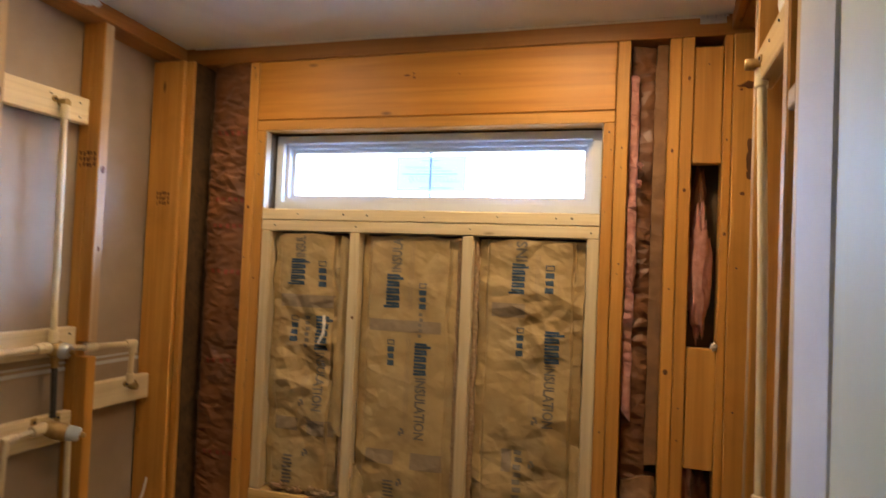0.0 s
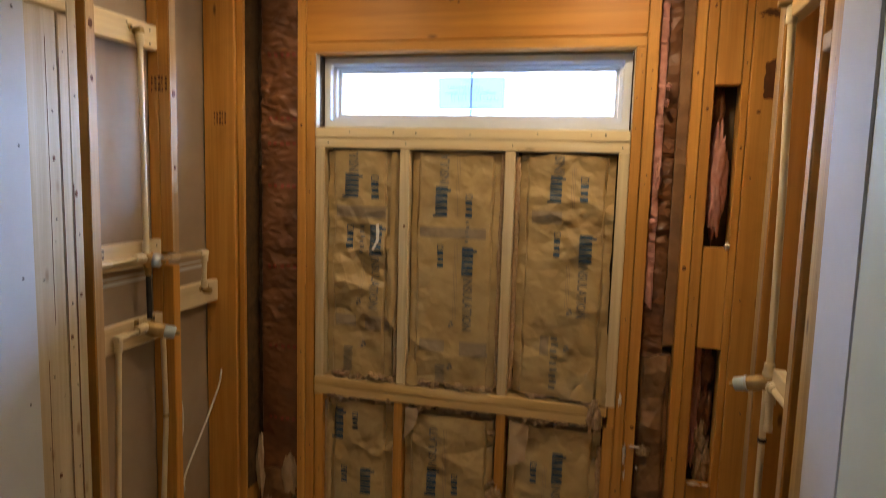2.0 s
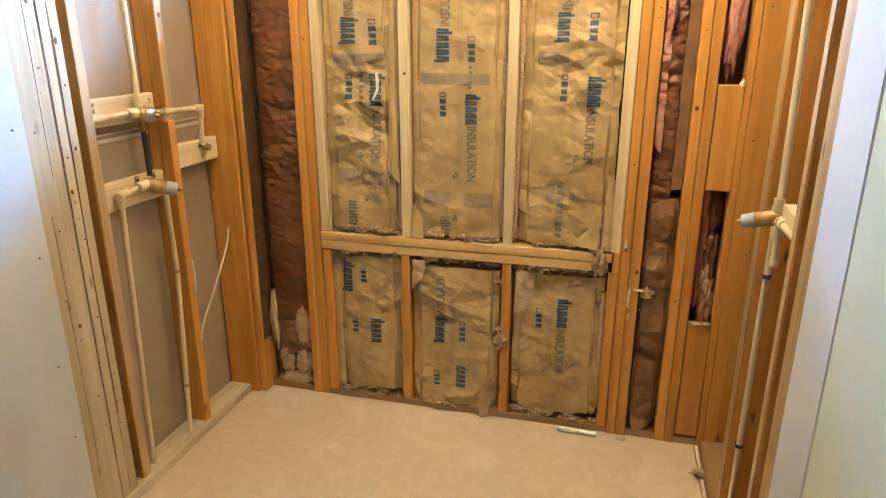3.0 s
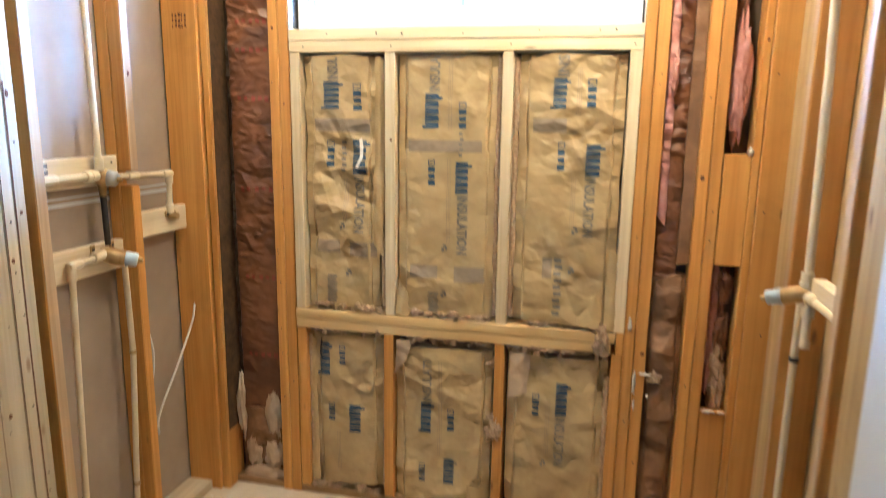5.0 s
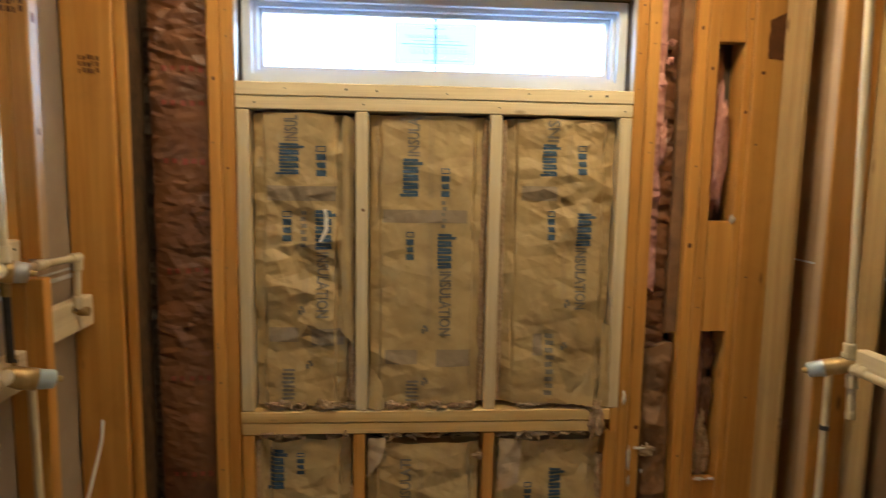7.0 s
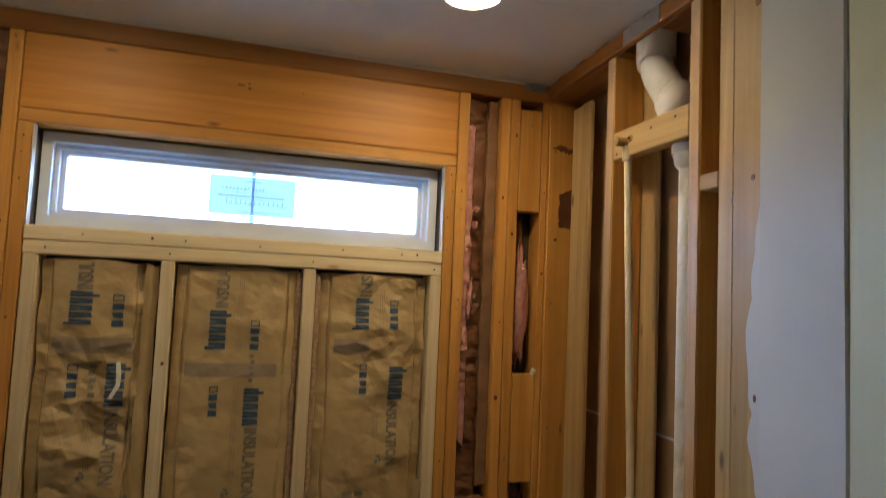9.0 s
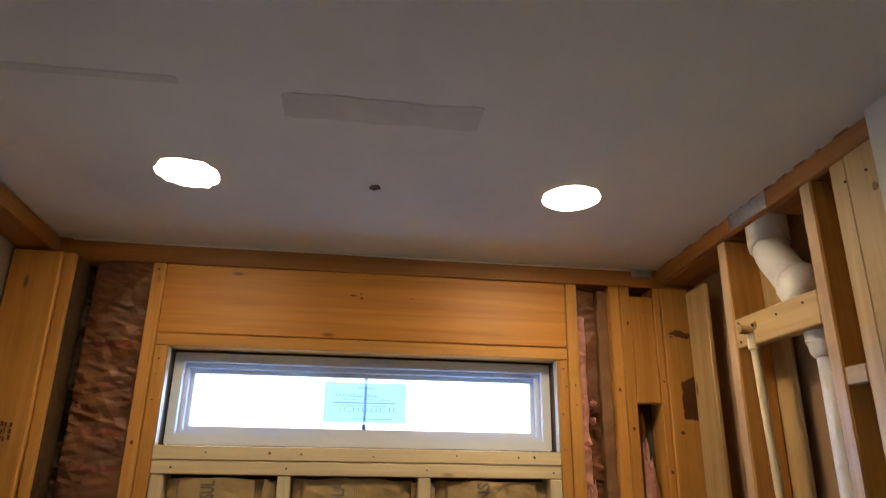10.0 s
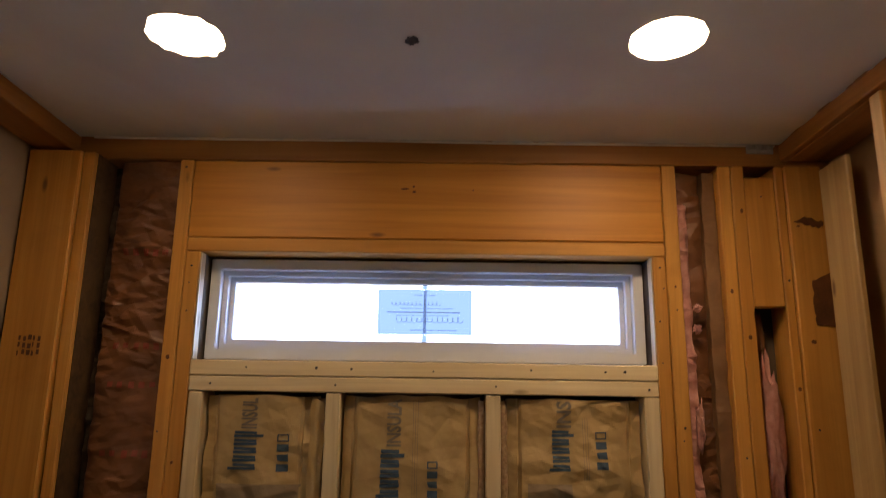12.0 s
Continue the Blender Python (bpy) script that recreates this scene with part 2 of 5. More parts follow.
def box_bm(x0, x1, y0, y1, z0, z1, bev=0.002, cuts=0, wobble=0.0, seed=0):
    """A board: a box with eased edges; wobble bends it slightly along its length."""
    bm = bmesh.new()
    bmesh.ops.create_cube(bm, size=1.0)
    c = Vector(((x0 + x1) / 2, (y0 + y1) / 2, (z0 + z1) / 2))
    s = Vector((x1 - x0, y1 - y0, z1 - z0))
    for v in bm.verts:
        v.co = Vector((v.co.x * s.x, v.co.y * s.y, v.co.z * s.z)) + c
    if cuts:
        ax = max(range(3), key=lambda k: s[k])
        for k in range(1, cuts + 1):
            p = c.copy()
            p[ax] = (c[ax] - s[ax] / 2) + s[ax] * k / (cuts + 1)
            nrm = Vector((0, 0, 0))
            nrm[ax] = 1
            bmesh.ops.bisect_plane(bm, geom=bm.verts[:] + bm.edges[:] + bm.faces[:], plane_co=p, plane_no=nrm)
    if bev:
        long_edges = [e for e in bm.edges if len(e.link_faces) == 2 and e.calc_face_angle(0) > 0.5]
        bmesh.ops.bevel(bm, geom=long_edges, offset=bev, segments=1, affect="EDGES")
    if wobble:
        ax = max(range(3), key=lambda k: s[k])
        for v in bm.verts:
            d = noise.noise_vector((v.co[ax] * 1.7 + seed * 3.1, seed * 7.7, 0.5))
            for k in range(3):
                if k != ax:
                    v.co[k] += wobble * d[k]
    return bm


SEED = [0]


def board(name, parent, x0, x1, y0, y1, z0, z1, material, bev=0.003, wobble=0.0012, label=""):
    SEED[0] += 1
    return part(name, box_bm(x0, x1, y0, y1, z0, z1, bev, 9, wobble, SEED[0]), material, parent, label)


def tube_bm(points, r, sides=12, cap=True, bm=None):
    """A round bar along a line of points."""
    bm = bm or bmesh.new()
    pts = [Vector(p) for p in points]
    rings = []
    up = None
    for i, p in enumerate(pts):
        d = (pts[min(i + 1, len(pts) - 1)] - pts[max(i - 1, 0)]).normalized()
        if up is None:
            up = d.orthogonal().normalized()
        up = (up - d * up.dot(d)).normalized()
        side = d.cross(up)
        rr = r[i] if isinstance(r, (list, tuple)) else r
        rings.append([bm.verts.new(p + rr * (math.cos(a) * up + math.sin(a) * side)) for a in (2 * math.pi * k / sides for k in range(sides))])
    for a, b in zip(rings, rings[1:]):
        for k in range(sides):
            bm.faces.new((a[k], a[(k + 1) % sides], b[(k + 1) % sides], b[k]))
    if cap:
        # end faces with corners of their own, so that they do not tilt the shading of the side
        bm.faces.new([bm.verts.new(v.co) for v in rings[0][::-1]])
        bm.faces.new([bm.verts.new(v.co) for v in rings[-1]])
    return bm


def bend(a, corner, b, r=0.02, n=5):
    """Points from a to b round a corner."""
    a, c, b = Vector(a), Vector(corner), Vector(b)
    u, w = (a - c).normalized(), (b - c).normalized()
    p, q = c + u * r, c + w * r
    out = [a]
    for k in range(n + 1):
        t = k / n
        out.append((1 - t) ** 2 * p + 2 * t * (1 - t) * c + t * t * q)
    out.append(b)
    return out


def smooth_path(pts, n=8):
    """A smooth curve through points."""
    P = [Vector(p) for p in pts]
    P = [2 * P[0] - P[1]] + P + [2 * P[-1] - P[-2]]
    out = []
    for i in range(1, len(P) - 2):
        for k in range(n):
            t = k / n
            a, b, c, d = P[i - 1:i + 3]
            out.append(0.5 * ((2 * b) + (c - a) * t + (2 * a - 5 * b + 4 * c - d) * t * t + (3 * b - a - 3 * c + d) * t ** 3))
    out.append(P[-2])
    return out


def blob_bm(at, size, seed, rough=0.35, sub=2):
    """A ragged tuft or lump."""
    bm = bmesh.new()
    bmesh.ops.create_icosphere(bm, subdivisions=sub, radius=1.0)
    for v in bm.verts:
        k = 1 + rough * (noise.noise(v.co * 1.9 + Vector((seed * 3.3, seed, 0))) + 0.7 * noise.noise(v.co * 4.5 + Vector((0, seed * 2.1, seed))) + 0.35 * noise.noise(v.co * 11 + Vector((seed, 0, seed))))
        v.co = Vector((v.co.x * size[0], v.co.y * size[1], v.co.z * size[2])) * k + Vector(at)
    return bm


# ---- structure ----
CEIL, XL, XR = 2.38, -0.945, 0.99
RISE = 0.045  # the ceiling climbs by this for each metre away from the window wall
LBACK, RBACK = XL - 0.092, XR + 0.142
FRONT = -6.5

floor = empty("floor", label="dusty tan plywood subfloor with a sawn seam", category="floor", kind="structure")
part("subfloor_sheet", box_bm(-1.15, 0.965, FRONT, 0.10, -0.02, 0.0, 0.001), M_FLOOR, floor)
part("subfloor_sheet", box_bm(0.969, 1.25, FRONT, 0.10, -0.02, -0.001, 0.001), M_FLOOR, floor)


def holed_slab(name, x0, x1, y0, y1, z0, z1, holes, material):
    """A slab with round, ragged holes through it."""
    bm = bmesh.new()
    loops = [[(x0, y0), (x1, y0), (x1, y1), (x0, y1)]]
    for cx, cy, r, rag, seed in holes:
        loops.append([(cx + (r + rag * noise.noise((3 * math.cos(a), 3 * math.sin(a), seed))) * math.cos(a),
                       cy + (r + rag * noise.noise((3 * math.cos(a), 3 * math.sin(a), seed))) * math.sin(a))
                      for a in (2 * math.pi * k / 48 for k in range(48))])
    edges = []
    for lp in loops:
        vs = [bm.verts.new((x, y, z0)) for x, y in lp]
        edges += [bm.edges.new((a, b)) for a, b in zip(vs, vs[1:] + vs[:1])]
    bmesh.ops.triangle_fill(bm, use_beauty=True, use_dissolve=False, edges=edges)
    r = bmesh.ops.extrude_face_region(bm, geom=bm.faces[:])
    for g in r["geom"]:
        if isinstance(g, bmesh.types.BMVert):
            g.co.z = z1
    bmesh.ops.recalc_face_normals(bm, faces=bm.faces[:])
    return part(name, bm, material)


LIGHTS = [(-0.458, -0.497, 0.0765, 0.012), (0.521, -0.505, 0.0765, 0.003)]
ceiling = holed_slab("ceiling", -1.15, 1.25, FRONT, 0.12, CEIL, CEIL + 0.014,
                     [(x, y, r, g, 3.0 + i) for i, (x, y, r, g) in enumerate(LIGHTS)], M_CEIL)
tagged(ceiling, "off-white painted drywall ceiling with patched spots", "ceiling", kind="structure")
# unseen slab over the whole room, added to shut out the sky
top_cover = part("attic_cover", box_bm(-1.3, 1.4, FRONT - 0.1, 0.2, CEIL + 0.25, CEIL + 0.28, 0), M_SHEATH)
tagged(top_cover, "added dark cover above the ceiling, out of sight", "ceiling", kind="structure")

# back wall: framing flush at y = 0
north = empty("wall_north", label="open stud-framed outer wall round a low wide window", category="wall", kind="structure")
D = 0.089
PL = 2.317
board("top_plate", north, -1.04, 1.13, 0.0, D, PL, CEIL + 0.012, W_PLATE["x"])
board("sheathing", north, -1.10, -0.5685, D + 0.003, D + 0.015, 0, CEIL, M_SHEATH, wobble=0)
board("sheathing", north, 0.6195, 1.20, D + 0.003, D + 0.015, 0, CEIL, M_SHEATH, wobble=0)
board("sheathing", north, -0.568, 0.619, D + 0.003, D + 0.015, 0, 1.7785, M_SHEATH, wobble=0)
board("sheathing", north, -0.568, 0.619, D + 0.003, D + 0.015, 2.0525, CEIL, M_SHEATH, wobble=0)
board("bottom_plate", north, -1.04, 1.13, 0.006, D, 0.0, 0.03, W_DULL["x"])
for x0, x1, z1 in ((-0.654, -0.617, PL), (0.664, 0.703, PL), (0.817, 0.852, PL), (0.8535, 0.889, PL)):
    board("king_stud", north, x0, x1, 0, D, 0.0, z1 - 0.001, W_OLD["z"])
for x0, x1 in ((-0.6155, -0.577), (0.627, 0.6625)):
    board("jack_stud", north, x0, x1, 0.001, D, 0.0, 2.06, W_OLD["z"])
board("header_plate", north, -0.6155, 0.6625, 0.002, D, 2.061, 2.098, W_OLD["x"])
board("header_beam", north, -0.6155, 0.6625, 0.001, D, 2.0995, 2.315, W_HEAD, bev=0.003)
board("window_sill_plate", north, -0.576, 0.626, -0.002, D, 1.735, 1.775, W_NEW["x"])
board("window_sill_plate", north, -0.576, 0.626, 0.0, D, 1.695, 1.734, W_NEW["x"])
for x0 in (-0.574, -0.2225, 0.184, 0.588):
    board("cripple_stud", north, x0, x0 + 0.038, 0.0, D, 0.766, 1.6945, W_NEW["z"])
board("old_sill_plate", north, -0.576, 0.598, -0.004, D, 0.728, 0.765, W_YEL["x"])
board("old_sill_plate", north, -0.576, 0.585, -0.002, D, 0.69, 0.7275, W_YEL["x"])
for x0 in (-0.574, -0.229, 0.186, 0.588):
    board("cripple_stud", north, x0, x0 + 0.037, 0.0, D, 0.031, 0.6895, W_OLD["z"])
board("cripple_stud", north, 0.600, 0.626, 0.002, D, 0.031, 1.694, W_OLD["z"])
# blocking between the studs beside the right corner, with open gaps
for z0, z1 in ((1.93, 2.285), (1.02, 1.378), (0.04, 0.515)):
    board("blocking", north, 0.8905, 0.972, 0.003, 0.04, z0, z1, W_OLD["z"])
board("corner_stud", north, 0.973, 0.997, 0.001, D, 0.0, PL, W_OLD["z"])
board("corner_board", north, 0.998, 1.098, -0.006, 0.032, 0.0, PL, W_OLD["z"])
board("corner_stud", north, -1.03, -0.8925, -0.066, 0.03, 0.0, 2.316, W_OLD["z"])
edge_stud = board("corner_stud", north, -0.8915, -0.860, -0.054, 0.06, 0.0, 2.316, W_OLD["z"])
# near-black sheet: dirty paper on the stud's side plus the gap's shade
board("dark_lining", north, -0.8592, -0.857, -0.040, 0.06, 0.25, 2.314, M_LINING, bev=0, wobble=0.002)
for v in edge_stud.data.vertices:
    # the second stud stands a little off the first between two heights
    if v.co.x < -0.876 and v.co.z < 2.3:
        v.co.x += 0.006 * max(0.0, math.sin(math.pi * min(max((v.co.z - 0.35) / 1.5, 0), 1))) ** 0.5

# left wall
west = empty("wall_west", label="open stud-framed partition with back of drywall showing", category="wall", kind="structure")
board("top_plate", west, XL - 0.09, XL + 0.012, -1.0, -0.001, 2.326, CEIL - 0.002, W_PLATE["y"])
board("bottom_plate", west, XL - 0.09, XL + 0.015, -1.02, -0.068, 0.0, 0.038, W_CREAM["y"])
board("stud", west, XL - 0.089, XL, -0.766, -0.728, 0.039, 2.325, W_OLD["z"])
board("stud", west, XL - 0.089, XL - 0.045, -0.390, -0.352, 0.039, 2.325, W_OLD["z"])
board("notched_stud", west, XL - 0.0445, XL, -0.390, -0.352, 1.298, 2.325, W_OLD["z"])
board("notched_stud", west, XL - 0.0445, XL, -0.390, -0.352, 0.039, 1.250, W_OLD["z"])
for y1, z0, z1 in ((-0.352, 1.300, 2.323), (-0.728, 0.05, 2.323)):
    board("scraped_edge", west, XL + 0.0002, XL + 0.0014, y1 - 0.036, y1 - 0.003, z0, z1, W_PALE, bev=0, wobble=0.002)
board("back_drywall", west, LBACK - 0.012, LBACK, -1.05, 0.09, 1.1905, CEIL + 0.01, M_DRYBACK, bev=0, wobble=0)
board("back_drywall", west, LBACK - 0.012, LBACK, -1.05, 0.09, -0.02, 1.19, M_DRYBACK, bev=0, wobble=0)
board("joint_tape", west, LBACK, LBACK + 0.002, -0.80, -0.04, 1.198, 1.210, M_PRIMER, bev=0, wobble=0.004)
board("joint_tape", west, LBACK, LBACK + 0.002, -0.80, -0.07, 1.222, 1.228, M_PRIMER, bev=0, wobble=0.004)
# unseen board behind the partition, added to stop sky light leaking in
board("outer_drywall", west, LBACK - 0.06, LBACK - 0.03, FRONT - 0.1, 0.2, -0.1, CEIL + 0.3, M_SHEATH, bev=0, wobble=0)
board("end_board", west, XL - 0.03, XL + 0.002, -0.8362, -0.80, 0.0, 2.325, W_CREAM["z"])
board("end_board", west, XL - 0.03, XL + 0.004, -0.8725, -0.8375, 0.0, 2.02, W_CREAM["z"])
board("end_board", west, XL - 0.03, XL + 0.003, -1.02, -0.874, 0.0, 2.025, W_CREAM["z"])
board("end_block", west, XL - 0.03, XL + 0.005, -1.0, -0.838, 2.03, 2.325, W_NEW["y"])
board("drywall", west, XL, XL + 0.013, FRONT, -0.985, 0.0, CEIL, M_PRIMER, bev=0.003, wobble=0.0015)
board("backing", west, XL - 0.14, XL - 0.10, FRONT, -0.90, 0.0, CEIL, M_DRYBACK, wobble=0)

# right wall, framed deeper for the drain pipe
east = empty("wall_east", label="open stud-framed plumbing wall with pipes in it", category="wall", kind="structure")
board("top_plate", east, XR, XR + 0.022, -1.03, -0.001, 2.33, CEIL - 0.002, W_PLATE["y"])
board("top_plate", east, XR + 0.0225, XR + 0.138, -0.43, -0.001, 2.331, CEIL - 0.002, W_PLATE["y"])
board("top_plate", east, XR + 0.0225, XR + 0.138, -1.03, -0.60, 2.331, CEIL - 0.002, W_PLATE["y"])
board("strap_plate", east, XR - 0.003, XR - 0.0005, -0.635, -0.47, 2.332, CEIL - 0.003, M_STEEL, bev=0, wobble=0.001)
board("bottom_plate", east, XR - 0.01, XR + 0.138, -1.0, -0.01, 0.0, 0.038, W_DULL["y"])
for y1, dx in ((-0.372, 0.011), (-0.752, 0.006)):
    board("stud", east, XR + dx, XR + 0.11, y1 - 0.038, y1, 0.039, 2.329, W_OLD["z"])
    board("scraped_edge", east, XR + dx - 0.0014, XR + dx - 0.0002, y1 - 0.036, y1 - 0.003, 0.05, 2.327, W_PALE, bev=0, wobble=0.002)
board("flat_stud", east, XR + 0.07, XR + 0.085, -0.175, -0.055, 0.0, 2.285, W_MID["z"])
board("flat_stud", east, XR + 0.111, XR + 0.120, -0.490, -0.385, 0.0, 2.30, W_MID["z"])
board("back_drywall", east, RBACK, RBACK + 0.012, -1.05, 0.09, 1.2705, CEIL + 0.01, M_BROWNBACK, bev=0, wobble=0)
board("back_drywall", east, RBACK, RBACK + 0.012, -1.05, 0.09, -0.02, 1.27, M_BROWNBACK, bev=0, wobble=0)
board("joint_tape", east, RBACK - 0.002, RBACK, -0.75, -0.03, 1.268, 1.274, M_PRIMER, bev=0, wobble=0.002)
# unseen outer board, added so that no sky light enters at the joints
board("outer_drywall", east, RBACK + 0.05, RBACK + 0.08, FRONT - 0.1, 0.2, -0.1, CEIL + 0.3, M_SHEATH, bev=0, wobble=0)
board("end_stud", east, XR + 0.006, XR + 0.10, -0.8995, -0.852, 0.0, 2.329, W_MID["z"])
board("end_stud", east, XR + 0.003, XR + 0.10, -1.07, -0.901, 0.0, 2.329, W_MID["z"])
board("small_block", east, XR + 0.007, XR + 0.09, -0.851, -0.789, 1.895, 1.933, W_MID["y"])
board("drywall", east, XR - 0.013, XR - 0.001, FRONT, -1.195, 0.0, CEIL, M_GREEN, bev=0.003, wobble=0.0)
board("drywall", east, XR - 0.016, XR - 0.001, -1.195, -0.998, 0.0, CEIL, M_PRIMER, bev=0.004, wobble=0.004)
board("backing", east, XR + 0.14, XR + 0.18, FRONT, -0.90, 0.0, CEIL, M_DRYBACK, wobble=0)

# unseen closing wall, set far back so that little light bounces off it
south = part("wall_south", box_bm(-1.2, 1.3, FRONT - 0.1, FRONT, 0, CEIL + 0.02, 0), M_GREEN)
tagged(south, "plain pale green wall added to close the unseen end of the room", "wall", kind="structure")

# the pale strip paints daylight on the jamb, the dark one the shaded gap
for x0, x1 in ((-0.5765, -0.5735), (0.6235, 0.6265)):
    board("jamb_strip", north, x0, x1, 0.004, 0.036, 1.7755, 2.058, W_CREAM["z"], bev=0.0005, wobble=0)
    board("jamb_gap", north, x0, x1, 0.0365, D, 1.7755, 2.058, M_SHEATH, bev=0.0005, wobble=0)

# ---- window ----
window = empty("window_1", label="white vinyl awning window with a sticker on the glass", category="window", kind="structure")
WX0, WX1, WZ0, WZ1, WY = -0.568, 0.619, 1.779, 2.052, 0.068


def frame_ring(name, x0, x1, z0, z1, y0, y1, w, material, parent):
    """A mitred rectangular frame."""
    bm = bmesh.new()
    o = [(x0, z0), (x1, z0), (x1, z1), (x0, z1)]
    i = [(x0 + w, z0 + w), (x1 - w, z0 + w), (x1 - w, z1 - w), (x0 + w, z1 - w)]
    V = {}
    for tag, ring in (("o", o), ("i", i)):
        for y in (y0, y1):
            V[tag, y] = [bm.verts.new((x, y, z)) for x, z in ring]
    for k in range(4):
        j = (k + 1) % 4
        bm.faces.new((V["o", y0][k], V["o", y0][j], V["i", y0][j], V["i", y0][k]))
        bm.faces.new((V["o", y1][j], V["o", y1][k], V["i", y1][k], V["i", y1][j]))
        bm.faces.new((V["o", y0][j], V["o", y0][k], V["o", y1][k], V["o", y1][j]))
        bm.faces.new((V["i", y0][k], V["i", y0][j], V["i", y1][j], V["i", y1][k]))
    bmesh.ops.recalc_face_normals(bm, faces=bm.faces[:])
    bmesh.ops.bevel(bm, geom=[e for e in bm.edges if len(e.link_faces) == 2 and e.calc_face_angle(0) > 0.5], offset=0.002, segments=2, affect="EDGES")
    return part(name, bm, material, parent)


frame_ring("window_frame", WX0, WX1, WZ0, WZ1, WY, WY + 0.10, 0.028, M_VINYL, window)
frame_ring("sash", WX0 + 0.0285, WX1 - 0.0285, WZ0 + 0.0285, WZ1 - 0.0285, WY + 0.024, WY + 0.085, 0.014, M_VINYL, window)
frame_ring("glazing_bead", WX0 + 0.043, WX1 - 0.043, WZ0 + 0.043, WZ1 - 0.043, WY + 0.045, WY + 0.075, 0.0135, M_VINYL, window)
pane = part("pane", box_bm(WX0 + 0.0565, WX1 - 0.0565, WY + 0.056, WY + 0.060, WZ0 + 0.0565, WZ1 - 0.0565, 0), M_GLASS, window)
pane.visible_shadow = False
for z0, z1 in ((WZ0 + 0.0565, 1.8555), (1.9845, WZ1 - 0.0565)):
    part("tape_strip", box_bm(0.014, 0.027, WY + 0.063, WY + 0.0635, z0, z1, 0), M_STICK, window, "pale blue strip down the pane")
stick = part("sticker", box_bm(-0.111, 0.153, WY + 0.063, WY + 0.0635, 1.856, 1.984, 0), M_STICK, window, "pale blue paper sticker seen from behind")
sky_board = part("backdrop", box_bm(-6, 6, 4.0, 4.02, -0.5, 6.0, 0), M_SKY)
tagged(sky_board, "blank bright white sky outside the window", "sky", kind="structure")

# ---- recessed lights ----
for i, (x, y, r, g) in enumerate(LIGHTS):
    lamp = empty("recessed_light", (x, y, CEIL - RISE * y), label="lit recessed ceiling light with its trim removed" if i == 0 else "lit recessed ceiling light in a round hole", category="light", group="ceiling lights")
    can = tube_bm([(0, 0, 0.016), (0, 0, 0.12)], r + 0.02, 32, False)
    part("can", can, M_VINYL, lamp)
    part("bulb", tube_bm([(0, 0, 0.10), (0, 0, 0.034), (0, 0, 0.018), (0, 0, 0.007), (0, 0, 0.000), (0, 0, -0.003), (0, 0, -0.004)], [r - 0.03, r - 0.004, r - 0.008, r - 0.019, r - 0.034, r - 0.052, 0.004], 32), M_BULBS[i], lamp, smooth=True)

# ---- insulation ----


def chance(i, j, seed):
    v = math.sin(i * 127.1 + j * 311.7 + seed * 74.7) * 43758.5453
    return v - math.floor(v)


def crumple(x, z, sx, sz, seed):
    """Creased paper: flat facets that meet in straight folds, between 0 and 1."""
    gx = x / sx + 0.35 * z / sz + 0.30 * noise.noise((x * 6, z * 6, seed))
    gz = z / sz - 0.25 * x / sx + 0.30 * noise.noise((x * 6, z * 6, seed + 5))
    i, j = math.floor(gx), math.floor(gz)
    u, v = gx - i, gz - j
    a, b, c, d = chance(i, j, seed), chance(i + 1, j, seed), chance(i + 1, j + 1, seed), chance(i, j + 1, seed)
    if chance(i, j, seed + 31) > 0.5:
        return a + u * (b - a) + v * (c - b) if u > v else a + v * (d - a) + u * (c - d)
    return a + u * (b - a) + v * (d - a) if u + v < 1 else c + (1 - u) * (d - c) + (1 - v) * (b - c)


